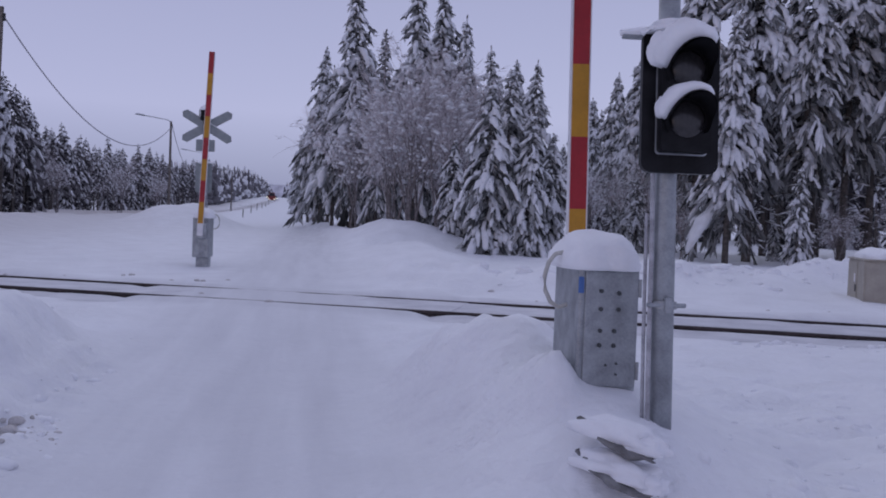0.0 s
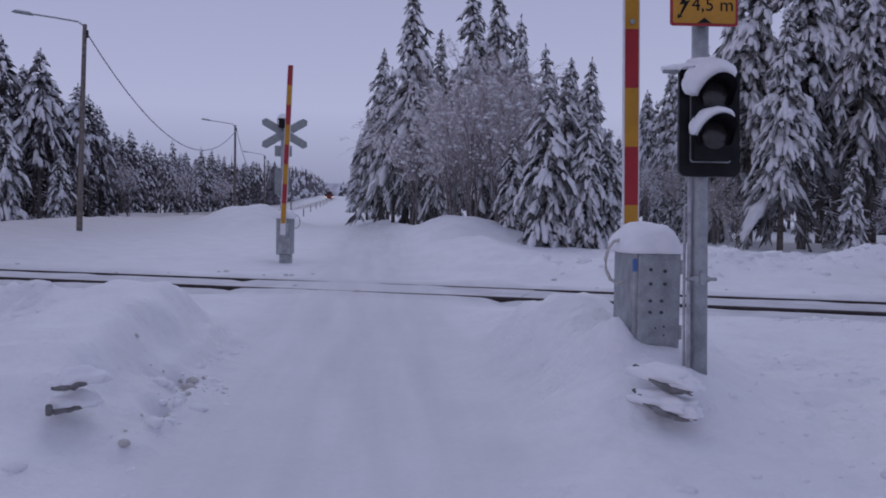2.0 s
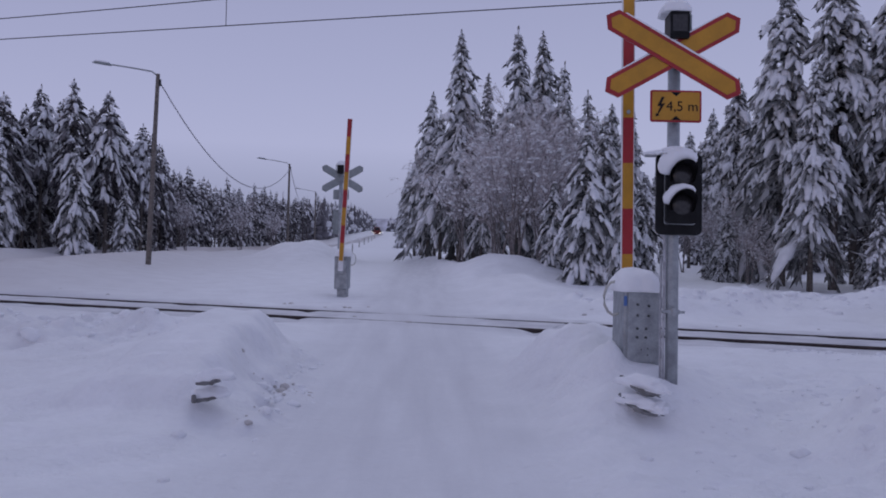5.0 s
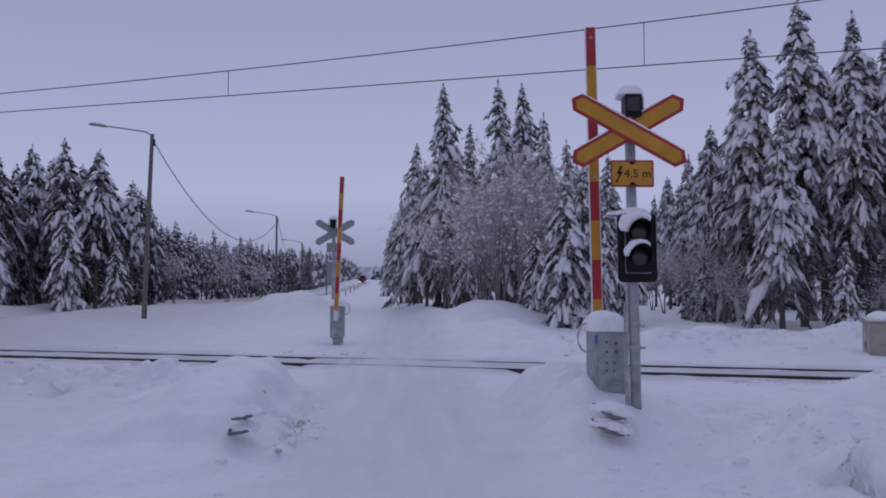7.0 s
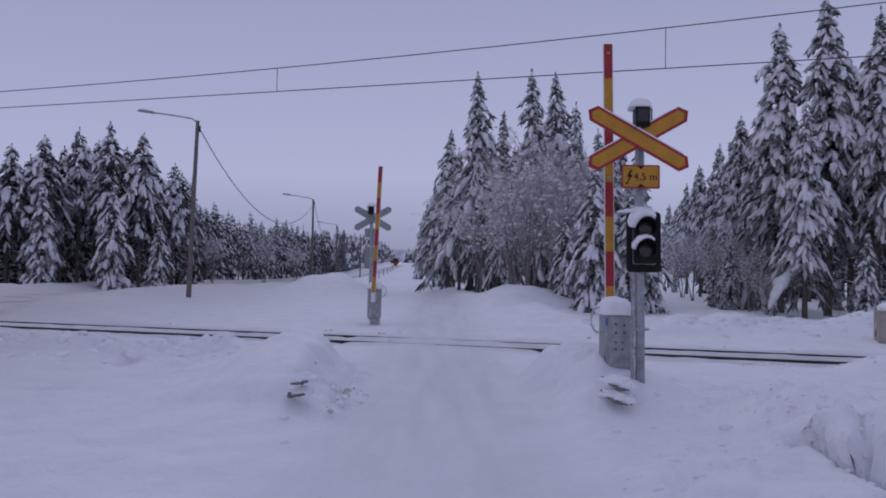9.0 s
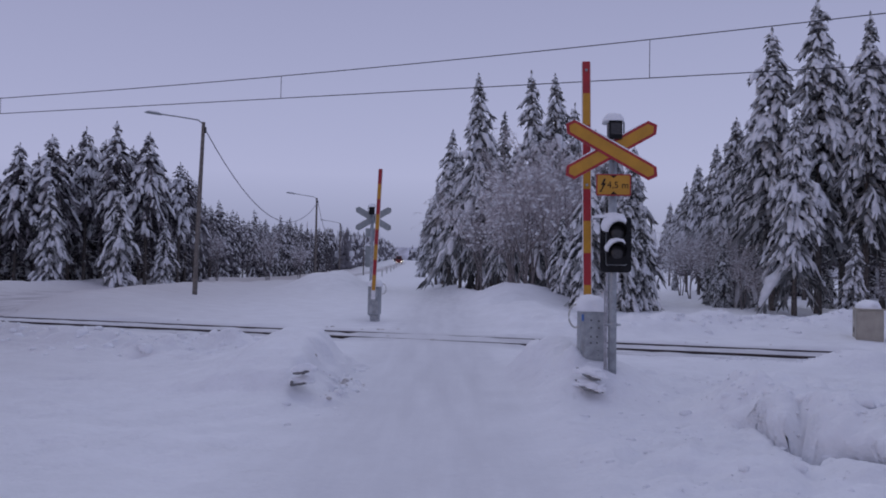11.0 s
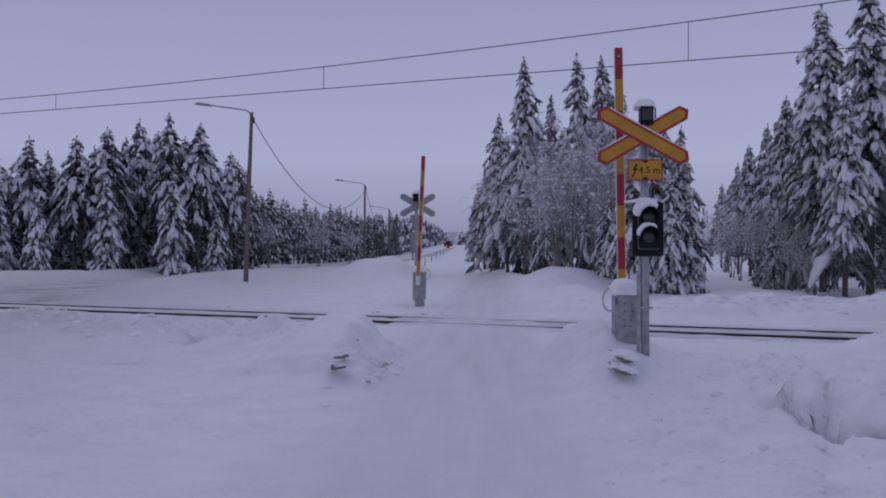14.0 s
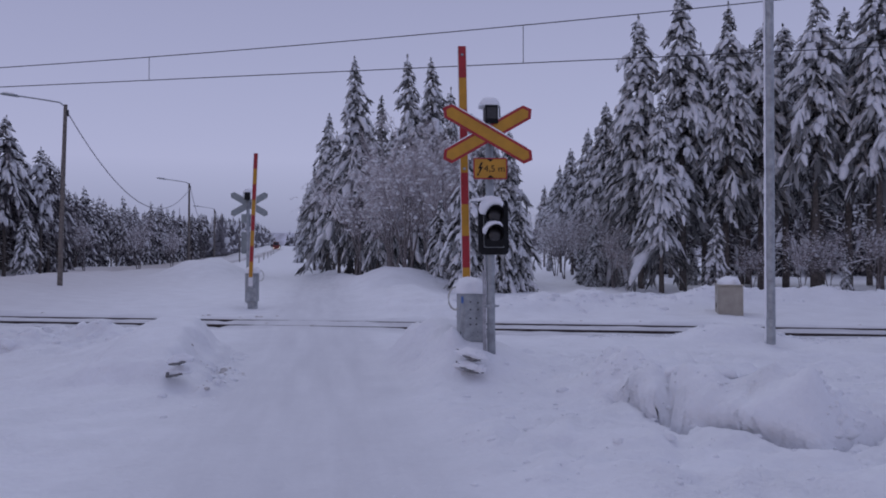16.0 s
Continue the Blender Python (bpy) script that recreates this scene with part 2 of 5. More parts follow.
def prism(outline, y0, y1, bevel=0.0):
    """An x-z outline pushed from y0 to y1."""
    bm = bmesh.new()
    a = [bm.verts.new((x, y0, z)) for x, z in outline]
    b = [bm.verts.new((x, y1, z)) for x, z in outline]
    bm.faces.new(a)
    bm.faces.new(b[::-1])
    for i in range(len(a)):
        j = (i + 1) % len(a)
        bm.faces.new((a[j], a[i], b[i], b[j]))
    bmesh.ops.recalc_face_normals(bm, faces=bm.faces)
    if bevel:
        bmesh.ops.bevel(bm, geom=list(bm.edges), offset=bevel, segments=2, affect="EDGES")
    return bm


def rounded(w, h, r, cx=0, cz=0, n=5):
    out = []
    for sx, sz, a0 in ((1, 1, 0), (-1, 1, 90), (-1, -1, 180), (1, -1, 270)):
        for k in range(n):
            a = radians(a0 + 90 * k / (n - 1))
            out.append((cx + sx * (w / 2 - r) + r * math.cos(a), cz + sz * (h / 2 - r) + r * math.sin(a)))
    return out


def snow_cap(sx, sy, sz, seed, rough=0.12, flat=0.0):
    """A soft lump of lying snow with a flat base at z = 0."""
    bm = bmesh.new()
    bmesh.ops.create_icosphere(bm, subdivisions=4, radius=1.0)
    for v in bm.verts:
        p = v.co.copy()
        k = 1 + rough * noise.noise(p * 1.7 + Vector((seed, 0, 0))) + 0.4 * rough * noise.noise(p * 4.5 + Vector((0, seed, 0)))
        ax, ay = abs(p.x), abs(p.y)
        sq = 1 + 0.22 * min(ax, ay) / max(0.3, max(ax, ay))
        z = p.z * k
        v.co = (p.x * k * sq * sx, p.y * k * sq * sy, max(z, -0.16 - flat) * sz)
    return bm


def sm(a, b, x):
    t = np.clip((x - a) / (b - a), 0, 1)
    return t * t * (3 - 2 * t)


# ---- terrain ----
rng = np.random.RandomState(7)


def lattice(seed):
    return np.random.RandomState(seed).rand(64, 64)


LATS = [lattice(s) for s in range(8)]


def vnoise(x, y, scale, which=0):
    """Smooth value noise in -1..1."""
    g = LATS[which % 8]
    u, v = np.asarray(x) * scale + 17.3 * which, np.asarray(y) * scale + 9.1 * which
    i, j = np.floor(u).astype(int), np.floor(v).astype(int)
    a, b = u - i, v - j
    a, b = a * a * (3 - 2 * a), b * b * (3 - 2 * b)
    i0, i1, j0, j1 = i % 64, (i + 1) % 64, j % 64, (j + 1) % 64
    return 2 * ((g[i0, j0] * (1 - a) + g[i1, j0] * a) * (1 - b) + (g[i0, j1] * (1 - a) + g[i1, j1] * a) * b) - 1


def path_x(y):
    """The middle of the trodden path."""
    return np.where(y < 10, -2.05 - 0.35 * (y + 1.5), -6.08 - 0.404 * (y - 10))


def road_x(y):
    """The middle of the ploughed road beside it."""
    return np.interp(y, [-60, -14, 0, 9, 15, 26, 66, 106, 180, 300, 700], [-4, -15, -20, -23.5, -27.5, -33.5, -48, -61.5, -86, -128, -287])


def bump2(x, y, cx, cy, rx, ry, rot=0.0):
    c, s = math.cos(radians(rot)), math.sin(radians(rot))
    u, v = ((x - cx) * c + (y - cy) * s) / rx, (-(x - cx) * s + (y - cy) * c) / ry
    return np.exp(-(u * u + v * v) ** 1.5)


def billow(x, y, scale, which=0):
    """Rounded clumps with creases between them, 0..1."""
    return np.abs(vnoise(x, y, scale, which))


def slab(x, y, cx, cy, rx, ry, rot=0.0, edge=6):
    """A steep-sided loaf."""
    c, s = math.cos(radians(rot)), math.sin(radians(rot))
    u, v = ((x - cx) * c + (y - cy) * s) / rx, (-(x - cx) * s + (y - cy) * c) / ry
    return 1 / (1 + (u * u + v * v) ** edge)


def scarp(x, y):
    """The ploughed scarp beside the signal: the way in from its foot, and its share of full height."""
    foot = np.interp(x, [0.7, 1.27, 1.8, 2.25, 2.9, 3.4, 3.7, 4.5, 8], [-0.7, -1.35, -2.06, -2.95, -3.5, -3.75, -3.35, -2.6, -2.2])
    foot = foot + 0.16 * vnoise(x, y, 1.3, 2) + 0.09 * vnoise(x, y, 3.4, 3)
    return y - foot, sm(1.05, 1.95, x + 0.12 * vnoise(x, y, 1.5, 4)) * (1 - 0.8 * sm(3.5, 4.5, x))


def height(x, y):
    x, y = np.asarray(x, float), np.asarray(y, float)
    z = np.interp(y, [-60, -14, -9, -2, 2, 5.8, 6.6, 9, 10.5, 25, 60, 120, 200, 290, 450, 700], [-0.4, -0.42, -0.46, -0.5, -0.43, -0.315, -0.297, -0.297, -0.30, -0.14, -0.1, 0.15, 1.9, 5.2, 9.5, 14.0])
    off = x - path_x(y)
    onpath = 1 - sm(1.15, 1.9, np.abs(off))
    track = (1 - sm(1.35, 2.2, np.abs(y - 7.6)))
    z = z - 0.11 * (1 - sm(1.35, 1.75, np.abs(y - 7.6))) * sm(1.9, 2.5, np.abs(off))
    rd = np.abs(x - road_x(y))
    onroad = 1 - sm(3.2, 4.6, rd)
    free = (1 - onpath) * (1 - track) * (1 - onroad)
    rough = 0.045 * vnoise(x, y, 0.9, 1) + 0.026 * vnoise(x, y, 2.3, 2) + 0.014 * vnoise(x, y, 4.3, 3)
    z = z + free * (0.10 * vnoise(x, y, 0.22, 4) * sm(3, 12, np.abs(off)) + rough) + 0.006 * vnoise(x, y, 3.1, 5) * onpath
    z = z + 0.013 * onpath * sm(5.6, 6.3, y) * sm(9.6, 8.9, y)
    # wheel marks along the path, softly filled in
    for o_, d_, w_ in ((-0.42, 0.016, 0.13), (0.12, 0.028, 0.17), (0.55, 0.014, 0.12)):
        z = z - d_ * onpath * np.exp(-((off - o_ + 0.12 * vnoise(y, y * 0, 0.4, 6)) / w_) ** 2) * (y < 4) * (0.6 + 0.6 * vnoise(x, y, 0.8, 3))
    z = z + 0.008 * onpath * billow(x, y, 2.2, 1) * sm(-0.2, 0.5, vnoise(x, y, 0.5, 2))
    # trodden and cast-up snow over the open ground near the path
    near = sm(-9, -5, y) * sm(5.6, 4.0, y)
    worn = sm(-0.45, 0.25, vnoise(x, y, 0.35, 3)) * near * (1 - onpath) * (1 - slab(x, y, -0.2, 0.2, 0.75, 1.5, 18, 2))
    z = z + worn * (0.10 * billow(x, y, 1.5, 4) + 0.07 * billow(x, y, 3.7, 5) + 0.035 * billow(x, y, 8.1, 6)) * (0.3 + 0.7 * sm(-1.2, 0.6, off))
    z = z + 0.012 * near * (1 - onpath) * vnoise(x, y, 5.5, 2)
    # the bank over the buried guard rail: steep and crumbling to the path, soft to the open field
    edge_l = (x + 3.62 + 0.384 * (y + 1.6)) * 0.94 + 0.07 * vnoise(x, y, 1.9, 2) + 0.05 * billow(x, y, 4.3, 3) - 0.05
    rise = np.interp(y, [-2.0, -1.66, -1.36, -0.6, 0.4, 1.2, 2.1, 2.9, 3.6], [0.0, 0.10, 0.38, 0.52, 0.63, 0.66, 0.60, 0.28, 0.0])
    across = (0.24 * (1 - sm(0.20, 0.36, edge_l)) + 0.76 * (1 - sm(-0.20, 0.20, edge_l))) * (0.45 * sm(-2.6, -1.1, edge_l) + 0.55 * sm(-1.5, -0.75, edge_l))
    z = z + rise * across * (1 + 0.09 * vnoise(x, y, 0.9, 0) + 0.05 * vnoise(x, y, 2.7, 4))
    crumbly = np.exp(-((edge_l - 0.36) / 0.20) ** 2) * sm(-2.4, -1.6, y) * sm(3.0, 1.5, y)
    z = z + crumbly * (0.13 * billow(x, y, 3.2, 1) + 0.07 * billow(x, y, 7.0, 2) - 0.03)
    z = z - 0.30 * np.exp(-((x + 3.96 - 0.12 * (y - 0.04)) / 0.06) ** 2) * np.exp(-((y - 0.06) / 0.28) ** 2)
    z = z - 0.15 * np.exp(-((x + 3.56) / 0.05) ** 2) * np.exp(-((y + 0.75) / 0.14) ** 2)
    # heaps between path and barrier
    z = z + 0.47 * slab(x + 0.07 * vnoise(x, y, 2.1, 6), y, -1.23, 1.75, 0.50, 0.85, 18, 2.2) * (1 + 0.10 * vnoise(x, y, 1.3, 1) + 0.10 * billow(x, y, 2.4, 2) + 0.05 * billow(x, y, 5.6, 3))
    z = z + 0.405 * slab(x, y, -0.33, 0.70, 0.70, 1.25, 18, 2.1) * (1 - onpath) * (1 + 0.08 * vnoise(x, y, 2.4, 3) + 0.07 * billow(x, y, 4.4, 4))
    z = z - 0.06 * slab(x, y, -0.12, -0.72, 0.34, 0.30, -40, 1.4) + 0.13 * slab(x, y, -0.62, 0.42, 0.16, 0.22, 18, 1.5)
    z = z + 0.17 * bump2(x, y, -0.55, 0.20, 0.10, 0.13, 18)
    heap = slab(x, y, -0.9, -0.1, 0.62, 1.7, 18, 2.0)
    z = z + heap * (1 - 0.6 * onpath) * sm(-0.4, -0.8, x + 0.3 * y) * (0.05 * billow(x, y, 2.6, 5) + 0.03 * billow(x, y, 6.1, 6))
    # ground to the side of the signal, with the ploughed scarp
    u, side = scarp(x, y)
    lump = 0.29 + 0.12 * vnoise(x, y, 1.1, 5) + 0.17 * billow(x, y, 1.7, 6) + 0.08 * billow(x, y, 3.9, 7)
    z = z + side * lump * (0.40 * sm(-0.05, 0.24, u) + 0.60 * sm(-0.05, 0.75, u)) * (1 - 0.93 * sm(0.9, 3.6, u)) * (1 - track)
    z = z - side * np.exp(-((u + 0.05) / 0.07) ** 2) * (0.20 * sm(2.2, 2.6, x) + 0.12 * sm(-0.3, 0.4, vnoise(x, y, 0.9, 6)))
    z = z + side * (0.05 * vnoise(x, y, 1.9, 1) + 0.09 * billow(x, y, 1.6, 2) + 0.05 * billow(x, y, 3.9, 3)) * sm(5.5, 0.5, u) * sm(-0.1, 0.5, u) * (1 - track)
    z = z + side * (0.05 * billow(x, y, 2.6, 2) + 0.03 * billow(x, y, 6.0, 4)) * sm(-1.6, -0.1, u) * sm(0.1, -0.1, u)
    cleft = np.exp(-((x - 2.24 + 0.1 * (y + 2.9) + 0.05 * vnoise(x, y, 5.0, 2)) / 0.06) ** 2) * np.exp(-((y + 2.75) / 0.48) ** 2)
    z = z - 0.52 * cleft
    # mound at the mast
    z = z + 0.27 * bump2(x, y, 3.55, 5.4, 0.85, 0.6) * (1 + 0.2 * vnoise(x, y, 1.7, 3))
    # cast-up snow beside the rails
    left = sm(-6.2, -7.6, x) * sm(-17.5, -14, x)
    z = z + left * (0.16 + 0.12 * vnoise(x, y, 1.0, 6) + 0.26 * billow(x, y, 1.9, 7) + 0.18 * billow(x, y, 4.1, 5)) * np.exp(-((y - 2.8 - 0.4 * vnoise(x, y, 0.5, 1)) / 0.95) ** 2)
    z = z - 0.17 * bump2(x, y, -7.9, -0.80, 0.30, 0.24) - 0.14 * bump2(x, y, -8.42, 1.52, 0.22, 0.2) - 0.10 * bump2(x, y, -7.3, 1.9, 0.16, 0.15)
    # far side: ridge along the track and humps at the wood's edge
    far = sm(0.8, 3.0, off)
    z = z + far * (0.28 + 0.14 * vnoise(x, y, 0.8, 2) + 0.14 * billow(x, y, 1.3, 3) + 0.08 * billow(x, y, 3.1, 4)) * np.exp(-((y - 12.4 - np.clip(0.9 * (x + 1.4), 0, 6.5) - 0.5 * vnoise(x, y, 0.3, 4)) / 1.5) ** 2)
    z = z + 0.8 * bump2(x, y, -8.0, 28.5, 2.4, 4.0, 20) * sm(1.0, 3.0, off) * (1 + 0.2 * vnoise(x, y, 0.7, 5))
    z = z + far * 0.45 * np.exp(-((off - 3.4) / 1.6) ** 2) * sm(14, 18, y) * (1 + 0.5 * vnoise(x, y, 0.5, 6)) * (1 - sm(60, 90, y))
    # bank between path and road
    edge = x - road_x(y) - 6.0
    z = z + (0.50 + 0.16 * vnoise(x, y, 0.25, 7) + 0.08 * vnoise(x, y, 0.9, 0)) * np.exp(-(edge / 2.6) ** 2) * sm(11.0, 15, y) * (1 - sm(150, 260, y))
    z = z + 1.25 * bump2(x, y, -27.0, 46.0, 3.0, 7.0, 20) * (1 + 0.25 * vnoise(x, y, 0.6, 1)) + 0.9 * bump2(x, y, -30.5, 54.0, 2.5, 5.0, 20)
    # bank on the road's other side
    z = z - 0.9 * sm(-14.0, -21.0, edge) * sm(6, 14, y) * (1 - sm(110, 160, y))
    z = z + 0.50 * np.exp(-((edge + 13.0) / 2.2) ** 2) * sm(1, 7, y) * (1 + 0.2 * vnoise(x, y, 0.3, 2))
    z = z - onroad * 0.17
    return z


def axis(lo, hi, fine, growth, far):
    a = list(np.arange(lo, hi + 1e-6, fine))
    s, v = fine, hi
    while v < far[1]:
        s *= growth
        v += s
        a.append(v)
    s, v = fine, lo
    while v > far[0]:
        s *= growth
        v -= s
        a.insert(0, v)
    return np.array(a)


def grid_mesh(name, xs, ys, fz, push=None):
    X, Y = np.meshgrid(xs, ys)
    Z = fz(X, Y)
    if push:
        X, Y = push(X, Y)
    nx, ny = len(xs), len(ys)
    idx = np.arange(nx * ny).reshape(ny, nx)
    faces = np.stack([idx[:-1, :-1], idx[:-1, 1:], idx[1:, 1:], idx[1:, :-1]], -1).reshape(-1, 4)
    me = bpy.data.meshes.new(name)
    me.from_pydata(np.stack([X, Y, Z], -1).reshape(-1, 3).tolist(), [], faces.tolist())
    me.polygons.foreach_set("use_smooth", [True] * len(me.polygons))
    return me


def ground_z(x, y):
    return float(height(np.array([x]), np.array([y]))[0])


def overhang(x, y):
    """The scarp's crust leans out over its foot."""
    u, side = scarp(x, y)
    lean = side * (0.10 + 0.10 * sm(2.2, 2.7, x) + 0.05 * vnoise(x, y, 2.2, 5)) * sm(0.02, 0.12, u) * sm(0.55, 0.2, u) * (1 - sm(3.2, 3.6, x)) 
    return x - 0.72 * lean, y - 0.69 * lean


ground_me = grid_mesh("ground", axis(-8.6, 5.4, 0.052, 1.045, (-1500, 1500)), axis(-6.5, 5.0, 0.052, 1.022, (-400, 2500)), height, overhang)
ground = tagged(mesh_part("ground", ground_me, GROUND), "deep untracked snow with ploughed banks and a trodden path", "snow", kind="structure")

# ---- railway ----
RAIL_Y = (6.90, 8.50)


def rail(y, name):
    t = thing(name, pose(0, y, -0.44), "rusty steel rail lying in cleared snow", "rail", "rails of the track", "structure")
    prof = [(-0.065, 0), (0.065, 0), (0.065, 0.012), (0.012, 0.03), (0.012, 0.115), (0.034, 0.125), (0.034, 0.160), (-0.034, 0.160), (-0.034, 0.125), (-0.012, 0.115), (-0.012, 0.03), (-0.065, 0.012)]
    bm = bmesh.new()
    xs = [-240, -120, -60, -30, -15, 0, 15, 30, 60, 120, 240]
    rings = [[bm.verts.new((x, p, q)) for p, q in prof] for x in xs]
    for a, b in zip(rings, rings[1:]):
        for k in range(len(prof)):
            j = (k + 1) % len(prof)
            bm.faces.new((a[k], a[j], b[j], b[k]))
    bmesh.ops.recalc_face_normals(bm, faces=bm.faces)
    part("rail_side", bm, RAILSIDE, t)
    part("rail_head", boxbm(0, 0, 0.1625, 480, 0.05, 0.004), RAILTOP, t, "worn bright running surface")
    return t


for k, ry in enumerate(RAIL_Y):
    rail(ry, "rail")

# snow packed between and beside the rails, cleared at the flanges
for nm, ya, yb, zc, mat in (("packed_snow_between_rails", 6.98, 8.42, -0.305, PANEL), ("cleared_shoulder", 5.9, 6.83, -0.320, PANEL)):
    xs_, ys_ = np.arange(-60, 60.01, 0.25), np.linspace(ya, yb, 9)
    me = grid_mesh(nm, xs_, ys_, lambda X, Y, zc=zc: zc - 0.06 * (1 - sm(2.0, 2.5, np.abs(X - path_x(Y)))) + 0.012 * vnoise(X, Y, 1.7, 3) + 0.008 * vnoise(X, Y, 5, 4))
    tagged(mesh_part(nm, me, mat), "grey packed snow over ballast along the rails", "snow", kind="structure")
# crossing panels on the path
bm = bmesh.new()
for ya, yb in ((6.965, 8.44),):
    yc = (ya + yb) / 2
    sh = -0.36 * (yc - 7.7)
    box(bm, -5.0 + sh, yc, -0.335, 5.0, yb - ya, 0.09, bevel=0.012)
tagged(part("crossing_panel", bm, PANEL), "level crossing deck under packed grey snow", "crossing deck", kind="structure")

# overhead line
wire_t = thing("overhead_line", pose(0, 7.85, 0), "electric overhead line with messenger wire and droppers", "overhead line")


def messenger_z(x):
    return 5.866 + 0.00099 * (((x + 50.6) % 60) - 30) ** 2


part("contact_wire", tubebm([(x, 0, 5.435) for x in range(-150, 151, 10)], 0.011, 6), WIRE, wire_t)
part("messenger_wire", tubebm([(x, 0, messenger_z(x)) for x in np.arange(-150, 151, 2.0)], 0.011, 6), WIRE, wire_t)
for x in (-45.5, -36.5, -27.4, -18.4, -9.47, -0.52, 8.5, 17.5, 26.5, 35.5):
    mz = messenger_z(x)
    part("dropper", tubebm([(x, 0, 5.435), (x, 0, mz)], 0.008, 5), WIRE, wire_t)

mast = thing("catenary_mast", pose(4.14, 4.8, ground_z(4.14, 4.8) - 0.4), "tall grey galvanised steel mast with frost on one side", "mast")
part("mast_tube", tubebm([(0, 0, 0), (0, 0, 4.5), (0.0, 0, 9.2)], [0.085, 0.082, 0.075], 16), GALV, mast)
bm = tubebm([(-0.07 - 0.010 * random.random(), -0.02, 0.4 + k * 0.12) for k in range(72)], [0.018 + 0.013 * random.random() for k in range(72)], 8)
part("frost_crust", bm, CAP, mast, "white hoarfrost crust", smooth=True)


# ---- level crossing: signals ----
def arm_outline(l, w):
    h, t = w / 2, w * 0.36
    return [(-l / 2, 0.0), (-l / 2 + t, h), (l / 2 - t, h), (l / 2, 0.0), (l / 2 - t, -h), (-l / 2 + t, -h)]


def hood_snow(r0, thick, seed):
    """A pillow of snow over a round hood, thicker on its left flank."""
    bm = bmesh.new()
    na, ny = 18, 10
    top, low = [], []
    for i in range(na + 1):
        a = radians(44 + 138 * i / na)
        for j in range(ny + 1):
            s = j / ny
            reach = (0.03 + 0.17 * max(0, math.sin(a)) ** 0.8) * (0.97 + 0.04 * noise.noise(Vector((i * 0.4, seed, 0))))
            y = 0.03 - s * (reach + 0.03)
            edge = max(0.0, 1 - abs(2 * i / na - 1) ** 3) ** 0.5 * max(0.0, 1 - max(0, 2 * s - 1) ** 4) ** 0.5
            d = thick * edge * (0.85 + 0.35 * noise.noise(Vector((i * 0.35, j * 0.35, seed))) + 0.35 * (1 - s))
            top.append(bm.verts.new(((r0 + d) * math.cos(a), y, (r0 + d) * math.sin(a))))
            low.append(bm.verts.new((r0 * math.cos(a), y, r0 * math.sin(a))))
    w = ny + 1
    for i in range(na):
        for j in range(ny):
            k = i * w + j
            bm.faces.new((top[k], top[k + 1], top[k + w + 1], top[k + w]))
            bm.faces.new((low[k], low[k + w], low[k + w + 1], low[k + 1]))
    bmesh.ops.remove_doubles(bm, verts=bm.verts, dist=0.0005)
    bmesh.ops.recalc_face_normals(bm, faces=bm.faces)
    return bm


